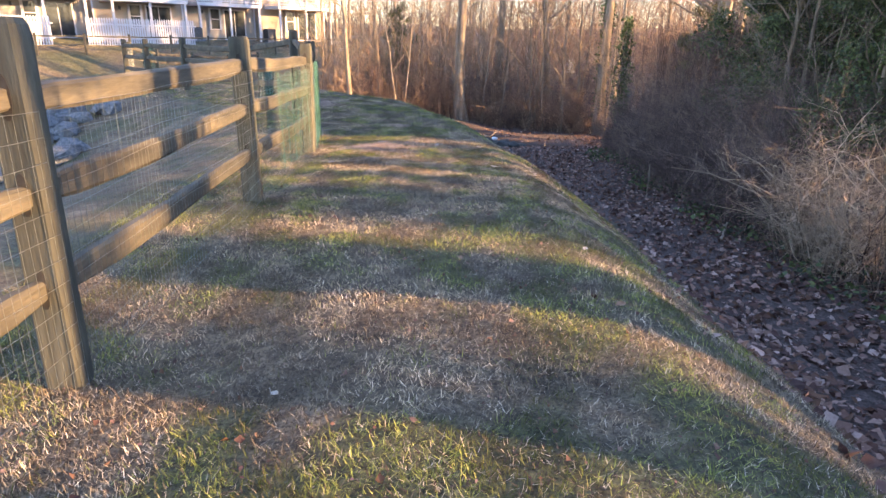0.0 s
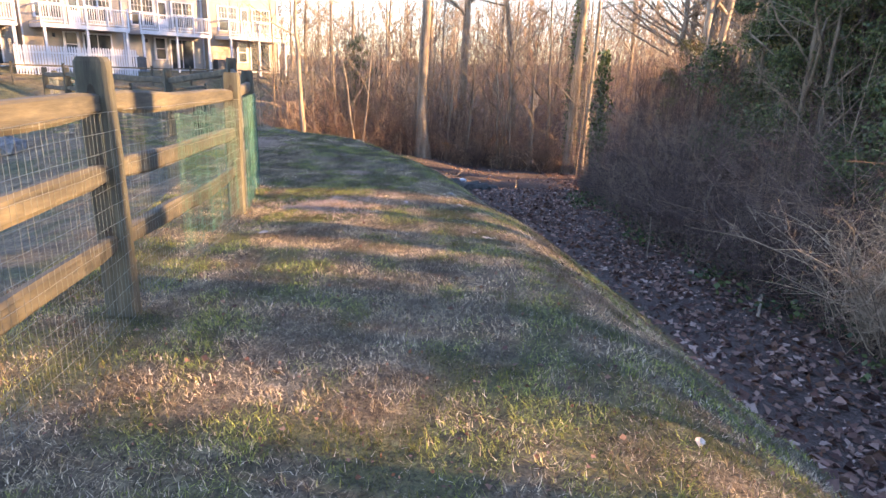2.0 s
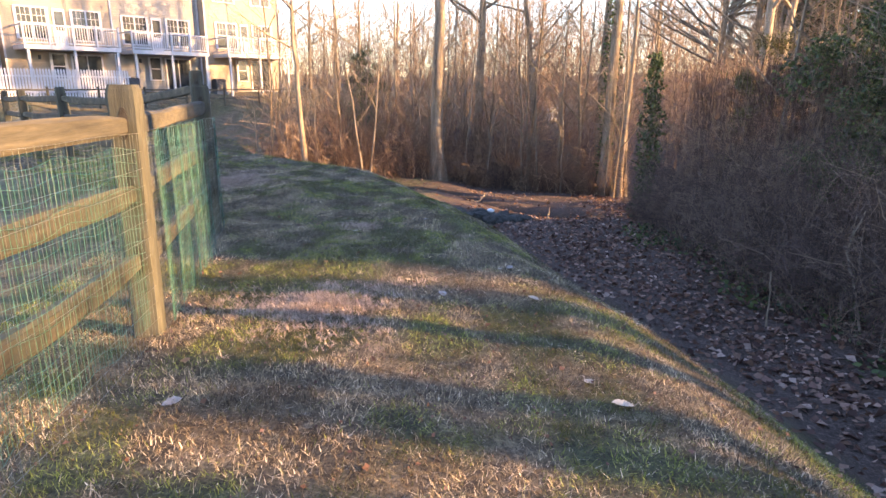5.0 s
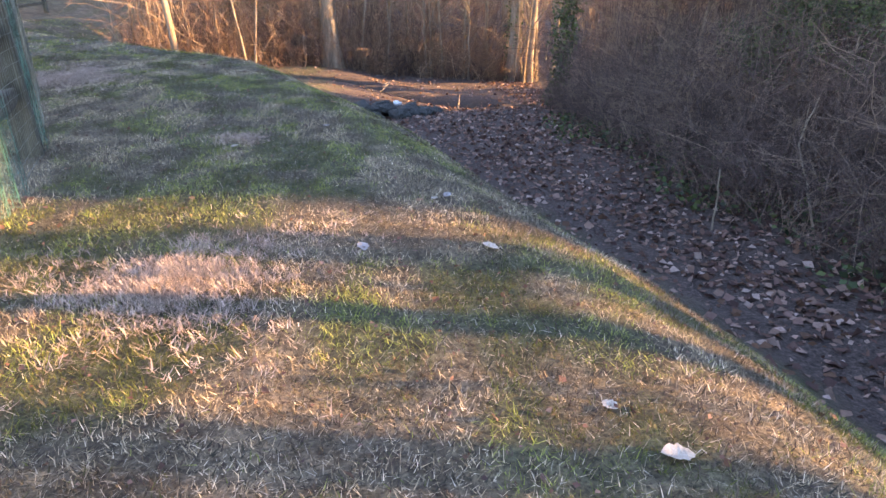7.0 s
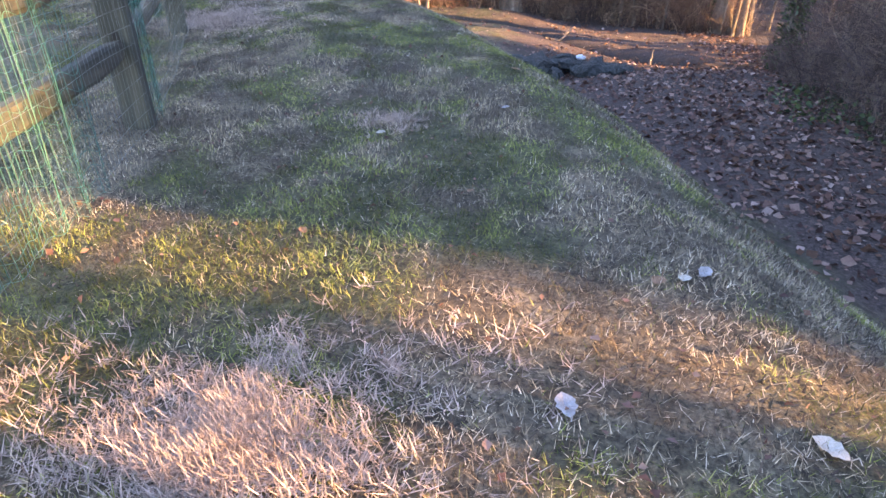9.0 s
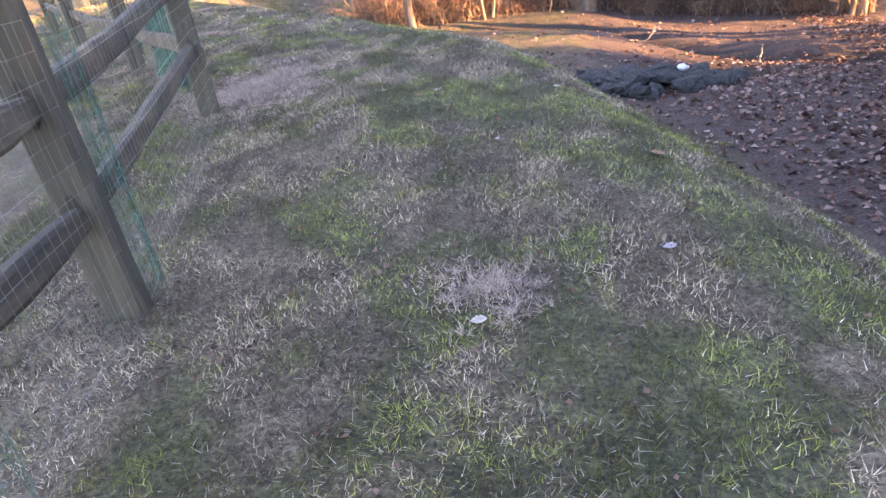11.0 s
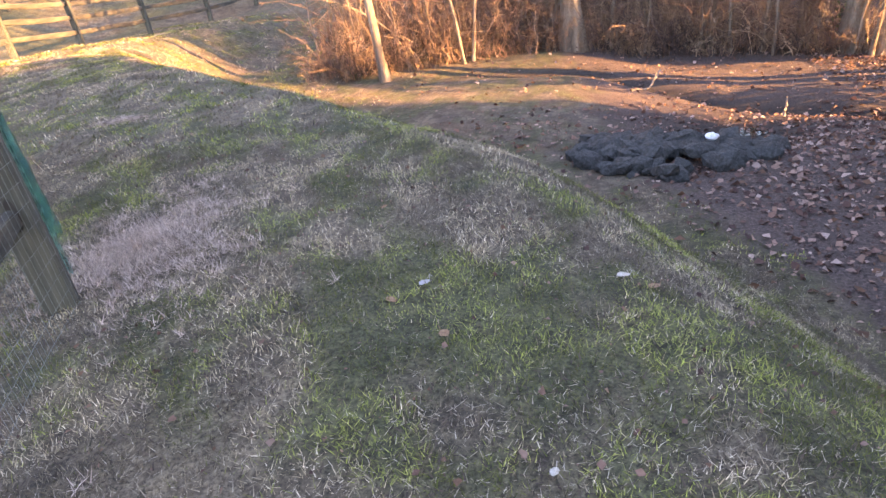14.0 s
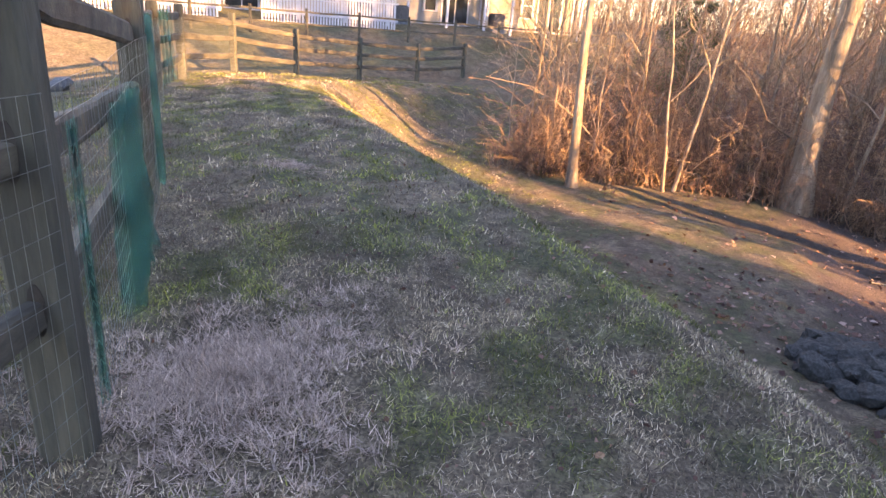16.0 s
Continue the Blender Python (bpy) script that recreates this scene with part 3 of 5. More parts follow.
def townhouse(m, siding, seed, W):
    """One unit: walk-out ground floor, a deck on posts before the main floor, a bedroom floor and a gable roof."""
    r = random.Random(seed)
    h = thing("townhouse", "three-storey townhouse with vinyl siding and white wooden deck", "house", "row of townhouses", m)
    D, H = 10.0, 8.4
    part("wall", boxed(0, 0, -1.2, W, D, H), siding, h)
    rf = bmesh.new()
    vs = [rf.verts.new(p) for p in ((-0.2, -0.35, H), (W + 0.2, -0.35, H), (W + 0.2, D + 0.35, H), (-0.2, D + 0.35, H), (-0.2, D / 2, H + 3.0), (W + 0.2, D / 2, H + 3.0))]
    for f in ((0, 1, 5, 4), (2, 3, 4, 5), (0, 4, 3), (1, 2, 5), (3, 2, 1, 0)):
        rf.faces.new([vs[i] for i in f])
    part("roof", rf, MAT["shingle"], h)
    part("gutter", boxed(-0.2, -0.45, H - 0.14, W + 0.2, -0.33, H), MAT["white"], h)
    part("downspout", boxed(W - 0.12, -0.09, -0.2, W - 0.03, -0.003, H - 0.1), MAT["white"], h)
    part("corner_board", boxed(-0.003, -0.03, 0, 0.09, -0.001, H - 0.1), MAT["white"], h)
    # deck
    dz, x0, x1, dd = 2.42, 0.45, W - 0.45, 1.9
    deck = part("deck", boxed(x0, -dd, dz - 0.22, x1, -0.003, dz), MAT["white"], h)
    for i in range(3):
        x = x0 + 0.12 + i * (x1 - x0 - 0.36) / 2
        part("deck_post", boxed(x, -dd + 0.08, -0.5, x + 0.13, -dd + 0.21, dz - 0.22), MAT["white"], deck)
    rl = bmesh.new()
    box(rl, x0, -dd, dz + 0.95, x1, -dd + 0.09, dz + 1.02)
    box(rl, x0, -dd + 0.02, dz + 0.08, x1, -dd + 0.07, dz + 0.14)
    for xx in (x0, x1 - 0.07):
        box(rl, xx, -dd + 0.09, dz + 0.95, xx + 0.07, -0.003, dz + 1.02)
        box(rl, xx + 0.01, -dd + 0.09, dz + 0.08, xx + 0.06, -0.003, dz + 0.14)
    for i in range(5):
        x = x0 + i * (x1 - x0 - 0.1) / 4
        box(rl, x, -dd - 0.005, dz, x + 0.1, -dd + 0.095, dz + 1.1)
    part("railing", rl, MAT["white"], deck)
    n = int((x1 - x0) / 0.125)
    bal = bpy.data.meshes.new("baluster")
    b = boxed(0, 0, 0, 0.035, 0.035, 0.83)
    b.to_mesh(bal)
    b.free()
    bal.materials.append(MAT["white"])
    for i in range(n):
        o = part("baluster", bal, None, deck)
        o.matrix_local = Matrix.Translation((x0 + (i + 0.5) * (x1 - x0) / n, -dd + 0.03, dz + 0.13))
    # openings
    window_part(h, 0.75, 2.85, 1.5, 1.55, -0.002)
    window_part(h, W - 2.2, 2.85, 1.5, 1.55, -0.002)
    door = part("deck_door", boxed(2.5, -0.06, 2.43, 3.15, -0.002, 4.45), MAT["white"], h)
    part("pane", boxed(2.6, -0.07, 3.3, 3.05, -0.061, 4.3), MAT["glass"], door)
    window_part(h, 0.7, 5.75, 1.5, 1.4, -0.002)
    window_part(h, W - 2.2, 5.75, 1.5, 1.4, -0.002)
    window_part(h, 2.15, 0.75, 0.75, 1.3, -0.002, panes=1, grid=False)
    sd = part("patio_door", boxed(3.15, -0.07, 0.02, 4.85, -0.002, 2.1), MAT["white"], h)
    part("pane", boxed(3.25, -0.085, 0.1, 3.97, -0.072, 2.0), MAT["glass"], sd)
    part("pane", boxed(4.03, -0.085, 0.1, 4.75, -0.072, 2.0), MAT["glass"], sd)
    part("wall_lamp", boxed(1.55, -0.14, 1.75, 1.67, -0.003, 1.98, 0.02), MAT["dark_metal"], h)
    return h


HOUSE_YAW = math.degrees(math.atan2(HOUSE_DIR[1], HOUSE_DIR[0]))
PITCH = np.linalg.norm(HOUSE_B - HOUSE_A) / 3.0


def house_pose(u, out, z=HOUSE_Z):
    p = HOUSE_A + HOUSE_DIR * u + HOUSE_OUT * out
    return pose(p[0], p[1], z, 0, 0, HOUSE_YAW)


for k in range(-3, 3):
    townhouse(house_pose(k * PITCH, 0.7 if k % 2 == 0 else 0.0), MAT["siding_tan"] if k % 2 == 0 else MAT["siding_grey"], k + 9, PITCH - 0.02)


def condenser(m):
    c = thing("air_conditioner", "dark metal air conditioner unit beside the house wall", "air conditioner", "", m)
    part("casing", boxed(-0.35, -0.35, 0.05, 0.35, 0.35, 0.8, 0.03), MAT["dark_metal"], c)
    part("base", boxed(-0.45, -0.45, -0.3, 0.45, 0.45, 0.05), MAT["rock"], c)
    part("top_grille", boxed(-0.28, -0.28, 0.8, 0.28, 0.28, 0.84, 0.01), MAT["grill_cover"], c)


condenser(house_pose(2 * PITCH + 0.2, 1.6))
condenser(house_pose(1 * PITCH + 0.3, 1.6))


def picket_fence(u0, u1, out, label):
    f = thing("picket_fence", label, "fence", "")
    a = HOUSE_A + HOUSE_DIR * u0 + HOUSE_OUT * out
    f.matrix_world = pose(a[0], a[1], HOUSE_Z - 0.35, 0, 0, HOUSE_YAW)
    L = u1 - u0
    bm = bmesh.new()
    box(bm, 0, 0, 0.35, L, 0.04, 0.44)
    box(bm, 0, 0, 1.15, L, 0.04, 1.24)
    part("fence_rail", bm, MAT["white"], f)
    pk = bpy.data.meshes.new("picket")
    bm = bmesh.new()
    box(bm, 0, -0.025, -0.3, 0.09, -0.003, 1.5)
    v = bm.verts.new((0.045, -0.014, 1.58))
    top = max(bm.faces, key=lambda q: q.calc_center_median().z)
    es = list(top.edges)
    bm.faces.remove(top)
    for e in es:
        bm.faces.new((e.verts[0], e.verts[1], v))
    bmesh.ops.recalc_face_normals(bm, faces=bm.faces)
    bm.to_mesh(pk)
    bm.free()
    pk.materials.append(MAT["white"])
    for i in range(int(L / 0.14)):
        o = part("picket", pk, None, f)
        o.matrix_local = Matrix.Translation((i * 0.14, 0, 0))


picket_fence(-0.2 * PITCH, 0.95 * PITCH, 3.0, "white picket patio fence behind a townhouse")
picket_fence(-1.6 * PITCH, -0.5 * PITCH, 3.0, "white picket patio fence behind a townhouse")


def yard_fence():
    """Slim pale rail fence along the top of the grass bank."""
    f = thing("yard_rail_fence", "slim pale two-rail fence along the grass bank", "fence")
    n = 12
    pts = []
    for i in range(n):
        p = HOUSE_A + HOUSE_DIR * (-9 + i * 2.4) + HOUSE_OUT * 4.6
        z = float(height(p[0], p[1]))
        pts.append((p[0], p[1], z))
        o = part("post", boxed(-0.05, -0.05, -0.2, 0.05, 0.05, 1.15, 0.01), MAT["rail"], f)
        o.matrix_world = Matrix.Translation(pts[-1])
    for a, b in zip(pts[:-1], pts[1:]):
        for c in (0.5, 1.0):
            part("rail", rail_mesh((a[0], a[1], a[2] + c), (b[0], b[1], b[2] + c), int(c * 10 + a[0]), 0.6), MAT["rail"], f)


yard_fence()


# ---- basin: stones, pool ----
def stone_mesh(seed, jag=0.22):
    r = random.Random(seed)
    bm = bmesh.new()
    bmesh.ops.create_icosphere(bm, subdivisions=1, radius=1.0)
    sx, sy, sz = r.uniform(0.8, 1.3), r.uniform(0.7, 1.1), r.uniform(0.45, 0.8)
    for v in bm.verts:
        k = 1 + r.uniform(-jag, jag)
        v.co = Vector((v.co.x * sx * k, v.co.y * sy * k, v.co.z * sz * k))
    me = bpy.data.meshes.new("stone")
    bm.to_mesh(me)
    bm.free()
    return me


def stones(name, label, spots, mat, parent_kind="", group=""):
    base = thing(name, label, "stones")
    ms = [stone_mesh(i + len(spots)) for i in range(8)]
    for q in ms:
        q.materials.append(mat)
    r = random.Random(len(spots))
    for x, y, sz, lift in spots:
        o = part("stone", ms[r.randrange(8)], None, base)
        o.matrix_world = Matrix.LocRotScale((x, y, float(height(x, y)) + lift + sz * r.uniform(0.05, 0.45)), Euler((r.uniform(-.5, .5), r.uniform(-.5, .5), r.uniform(0, 6))), (sz, sz, sz))
    return base


sr = random.Random(8)
spots = []
while len(spots) < 300:
    u, v = sr.random(), sr.gauss(0, 1)
    x, y = -8.3 - 4.8 * u + 0.9 * v, 13.2 + 8.5 * u + 0.6 * sr.gauss(0, 1)
    spots.append((x, y, sr.uniform(0.16, 0.36), 0.0))
stones("riprap", "bank of blue-grey broken rock in the basin", spots, MAT["rock"])
spots = []
while len(spots) < 210:
    a, q = sr.uniform(0, 6.283), math.sqrt(sr.random())
    x, y = 2.0 + 1.4 * q * math.cos(a), 21.6 + 1.3 * q * math.sin(a)
    spots.append((x, y, sr.choice((0.08, 0.11, 0.14, 0.17, 0.22)), 0.24 * max(0.0, 1 - q * q) * sr.uniform(0.5, 1.0)))
stones("rock_pile", "heap of dark mossy rocks in the ditch", spots, MAT["dark_rock"])


def pool(name, cx, cy, rx, ry, dz, label):
    r = random.Random(int(cx * 10))
    n = 40
    z = float(height(cx, cy)) + dz
    bm = bmesh.new()
    ring = [bm.verts.new((cx + rx * (1 + 0.14 * math.sin(3 * a + cx)) * math.cos(a), cy + ry * (1 + 0.12 * math.cos(4 * a)) * math.sin(a), z)) for a in (2 * math.pi * i / n for i in range(n))]
    bm.faces.new(ring)
    me = bpy.data.meshes.new(name)
    bm.to_mesh(me)
    bm.free()
    solo(name, me, MAT["water"], label, "water", kind="structure")


pool("water_basin", -8.6, 10.2, 1.5, 1.3, 0.03, "shallow still water in the basin floor")
pool("water_ditch", 3.85, 23.5, 0.42, 0.24, 0.03, "small dark pool below the rocks")


def white_litter():
    bm = bmesh.new()
    bmesh.ops.create_uvsphere(bm, u_segments=12, v_segments=8, radius=1.0)
    r = random.Random(4)
    for v in bm.verts:
        v.co = Vector((v.co.x * 0.13, v.co.y * 0.09, v.co.z * 0.06 * (1 + 0.3 * math.sin(9 * v.co.x))))
    me = bpy.data.meshes.new("plastic_jug")
    bm.to_mesh(me)
    bm.free()
    x, y = 2.4, 21.1
    o = thing("plastic_litter", "crushed white plastic litter on dark rocks", "litter", "", pose(x, y, float(height(x, y)) + 0.33, 20, 10, 30) @ Matrix.Scale(0.8, 4))
    part("body", me, MAT["plastic"], o)
    part("cap", boxed(0.115, -0.03, -0.03, 0.155, 0.03, 0.03, 0.008), MAT["plastic"], o)


white_litter()


# unidentified white patch among the trees; its cabinet form is made up
def far_white_box(x, y):
    c = thing("far_white_box", "white box standing in for an unidentified white patch among the trees", "cabinet", "", pose(x, y, float(height(x, y)), 0, 0, 20) @ Matrix.Scale(0.7, 4))
    part("body", boxed(-0.42, -0.25, 0.06, 0.42, 0.25, 1.35, 0.02), MAT["white"], c)
    part("plinth", boxed(-0.48, -0.3, -0.15, 0.48, 0.3, 0.06), MAT["rock"], c)
    d = part("door", boxed(-0.36, -0.27, 0.14, 0.36, -0.252, 1.26, 0.005), MAT["white"], c)
    part("handle", boxed(0.24, -0.3, 0.62, 0.28, -0.272, 0.8, 0.005), MAT["dark_metal"], d)


far_white_box(10.5, 47.0)
# ---- trees ----
def grow(seed, h, r0, limbs=14, lean=(0, 0), first=0.35, twig_levels=2, spread_=0.5, sides=8):
    """A bare tree: bent tapering trunk, limbs, branches and fine twigs. Returns trunk mesh and branch mesh."""
    r = np.random.default_rng(seed)
    K = 14
    t = np.linspace(0, 1, K)
    trunk = np.zeros((K, 3))
    wob = np.cumsum(r.normal(0, 0.035, (K, 2)), axis=0) * h / 12
    trunk[:, 0] = lean[0] * h * t + wob[:, 0] - wob[0, 0]
    trunk[:, 1] = lean[1] * h * t + wob[:, 1] - wob[0, 1]
    trunk[:, 2] = -0.35 + (h + 0.35) * t
    rad = r0 * (1 - 0.88 * t ** 0.9)
    rad[0] *= 1.7
    rad[1] *= 1.06
    acc_t = Acc()
    acc_t.add(*tubes(trunk[None], rad[None], sides))
    acc_b = Acc()

    def shoots(base, dirs, lens, radii, K2, sd, up):
        n = len(base)
        p = np.zeros((n, K2, 3))
        p[:, 0] = base
        d = dirs.copy()
        for i in range(1, K2):
            d = d + r.normal(0, 0.16, (n, 3))
            d[:, 2] += up
            d /= np.linalg.norm(d, axis=1, keepdims=True)
            p[:, i] = p[:, i - 1] + d * (lens / (K2 - 1))[:, None]
        rr = radii[:, None] * np.linspace(1, 0.25, K2)[None]
        acc_b.add(*tubes(p, rr, sd))
        return p, rr

    ti = first + (0.97 - first) * r.random(limbs) ** 0.9
    bx = np.stack([np.interp(ti, t, trunk[:, k]) for k in range(3)], 1)
    a = r.uniform(0, 2 * np.pi, limbs)
    el = r.uniform(0.35, 1.0, limbs)
    d = np.c_[np.cos(a) * np.cos(el), np.sin(a) * np.cos(el), np.sin(el)]
    ln = h * spread_ * (1.05 - ti) * r.uniform(0.6, 1.1, limbs) + 0.5
    rr = np.interp(ti, t, rad) * r.uniform(0.35, 0.6, limbs)
    P, R = shoots(bx, d, ln, rr, 6, 5, 0.05)
    for lv in range(twig_levels):
        per = 4 if lv == 0 else 3
        n = len(P) * per
        idx = np.repeat(np.arange(len(P)), per)
        f = r.uniform(0.25, 1.0, n) * (P.shape[1] - 1)
        i0 = np.minimum(f.astype(int), P.shape[1] - 2)
        w = (f - i0)[:, None]
        base = P[idx, i0] * (1 - w) + P[idx, i0 + 1] * w
        dd = P[idx, i0 + 1] - P[idx, i0]
        dd /= np.linalg.norm(dd, axis=1, keepdims=True) + 1e-9
        dd = dd + r.normal(0, 0.6, (n, 3))
        dd /= np.linalg.norm(dd, axis=1, keepdims=True)
        L2 = np.linalg.norm(P[idx, -1] - P[idx, 0], axis=1) * r.uniform(0.25, 0.55, n)
        R2 = np.maximum(R[idx, i0] * 0.5, 0.004)
        P, R = shoots(base, dd, L2, R2, 4, 3, 0.04)
    return acc_t.mesh("trunk", True), acc_b.mesh("branches")


def stand(x, y, trunk, branches, label, mat=None, rz=0, sc=1.0, name="tree", group="", dz=0.0):
    z = float(height(x, y)) + dz
    ob = thing(name, label, "tree", group, pose(x, y, z, 0, 0, rz) @ Matrix.Scale(sc, 4))
    part("trunk", trunk, mat or MAT["bark"], ob)
    part("crown", branches, mat or MAT["bark"], ob)
    return ob


def leaves_mesh(name, pts, size, cols, r, flat=0.0, curl=0.25):
    """Folded pointed leaves at the given places; each is two bent halves."""
    n = len(pts)
    a = r.normal(0, 1, (n, 3))
    a[:, 2] *= 1 - flat
    a /= np.linalg.norm(a, axis=1, keepdims=True)
    b = r.normal(0, 1, (n, 3))
    b[:, 2] *= 1 - flat
    c = np.cross(a, b)
    c /= np.linalg.norm(c, axis=1, keepdims=True) + 1e-9
    b = np.cross(c, a)
    c = np.where(c[:, 2:3] < 0, -c, c)
    L = (size * r.uniform(0.6, 1.3, n))[:, None]
    Wd = L * r.uniform(0.3, 0.5, n)[:, None]
    cu = curl * L * r.uniform(0.2, 1.2, n)[:, None]
    v = np.stack([pts - a * L * 0.5, pts - a * L * 0.05 + b * Wd + c * cu, pts + a * L * 0.5 + c * cu * 0.4, pts - a * L * 0.05 - b * Wd + c * cu], 1)
    base = np.arange(n)[:, None] * 4
    f = np.concatenate([base + np.array([0, 1, 2]), base + np.array([0, 2, 3])])
    tint = np.repeat(cols, 4, axis=0)
    return mesh_from(name, v.reshape(-1, 3), f, tint)


def pick(r, n, palette, jitter=0.2):
    p = np.array(palette)[r.integers(0, len(palette), n)]
    return p * r.uniform(1 - jitter, 1 + jitter, (n, 1))


TREES = [grow(11, 14, 0.13, 28, (0, 0), 0.2), grow(12, 15, 0.18, 28, (0.03, 0), 0.22), grow(13, 11, 0.09, 26, (0, 0), 0.15), grow(14, 16, 0.20, 30, (-0.02, 0.01), 0.25),
         grow(15, 9, 0.065, 22, (0.05, 0.02), 0.15), grow(16, 8, 0.05, 22, (-0.06, 0.0), 0.12)]

# the trees that can be told apart
slim = grow(21, 11.0, 0.115, 14, (-0.035, 0.0), 0.42, 2, 0.35)
stand(-3.05, 28.1, *slim, "slender grey-brown bare tree at the thicket edge", MAT["bark"])
fork = grow(22, 5.6, 0.05, 9, (-0.16, 0.0), 0.3, 2, 0.5, 6)
stand(-1.08, 29.2, *fork, "thin leaning bare sapling with pale forks", MAT["pale_bark"])
fork2 = grow(23, 6.2, 0.055, 9, (0.1, 0.05), 0.3, 2, 0.5, 6)
stand(-0.95, 29.35, *fork2, "thin bare sapling beside its twin", MAT["pale_bark"])
big = grow(24, 19.0, 0.27, 24, (0.0, 0.0), 0.4, 2, 0.4, 10)
stand(1.72, 29.9, *big, "tall bare tree with stout ridged trunk")
stand(2.75, 30.3, *grow(25, 8, 0.05, 10, (0.05, 0), 0.3), "thin bare sapling by a stout trunk", MAT["pale_bark"])
stand(4.1, 37.0, *grow(26, 18, 0.27, 20, (0.0, 0.0), 0.3, 2, 0.45), "forked bare tree standing in the wood")
stand(6.9, 36.0, *grow(27, 16, 0.2, 20, (-0.1, 0.0), 0.25, 2, 0.4), "leaning lichen-covered bare tree in the wood")
stand(7.64, 27.8, *grow(28, 18, 0.24, 20, (0.0, 0.02), 0.4, 2, 0.4), "bare tree with ivy up its trunk")
stand(7.95, 27.2, *grow(29, 15, 0.10, 16, (0.02, 0.0), 0.4, 2, 0.4), "slim bare tree beside an ivied trunk", MAT["pale_bark"])
stand(8.6, 31.5, *grow(30, 17, 0.22, 20, (0.02, 0.0), 0.4, 2, 0.4), "tall bare tree in the wood")
stand(10.6, 24.2, *grow(31, 14, 0.2, 14, (0.02, 0.0), 0.4, 2, 0.4), "stout bare twin trunk among evergreens", MAT["pale_bark"])
stand(11.2, 24.4, *grow(32, 14, 0.18, 14, (0.08, 0.0), 0.4, 2, 0.4), "stout bare twin trunk among evergreens", MAT["pale_bark"])

wr = np.random.default_rng(5)
n_tr = 0
while n_tr < 95:
    x, y = wr.uniform(-16, 60), wr.uniform(31, 110)
    if y < 58 and x < -3 + 0.0 * y or (x < 2 and y < 34) or abs(x - 0.06 * y + 1.5) < 1.0 and y < 45:
        continue
    k = int(wr.choice([0, 1, 2, 2, 3, 4, 4, 5, 5]))
    stand(x, y, *TREES[k], "tall bare winter tree in the wood", MAT["bark"] if wr.random() < .8 else MAT["pale_bark"], float(wr.uniform(0, 360)),
          float(wr.uniform(0.8, 1.25)), group="trees of the wood")
    n_tr += 1
# unseen trees off to the right, added to dapple the low sun
for k in range(16):
    x, y = wr.uniform(14, 46), wr.uniform(-30, 2)
    stand(x, y, *TREES[int(wr.integers(0, 6))], "tall bare winter tree in the wood", None, float(wr.uniform(0, 360)),
          float(wr.uniform(0.8, 1.2)), group="trees of the wood")


# unseen stout trunks set on the bank to cast shadows in bars across the berm and the fence rails
POLE = [grow(71, 15, 0.25, 14, (0, 0), 0.5, 2, 0.35), grow(72, 14, 0.20, 12, (0, 0), 0.5, 2, 0.35), grow(73, 13, 0.12, 12, (0, 0), 0.5, 2, 0.35)]
for c, x, k in ((1.80, 9.0, 1), (2.17, 9.4, 1), (4.27, 9.2, 0), (7.28, 8.6, 2), (0.52, 9.1, 2), (3.68, 8.9, 2), (-0.9, 9.5, 0), (-2.6, 9.1, 1)):
    stand(x, c - (x - 7) * 0.347, *POLE[k], "unseen bare tree on the ditch bank, casting shadow bars", None, 0.0, 1.0, group="trees of the ditch bank")


# bare trees added between the sun and the houses, to dim the left units
for k in range(16):
    x, c = wr.uniform(15, 27), wr.uniform(26.5, 38.5)
    stand(float(x), float(c - (x - 20) * 0.347), *TREES[1 + 2 * (k % 2)], "tall bare winter tree in the wood", None, float(wr.uniform(0, 360)), 1.15, group="trees of the wood")


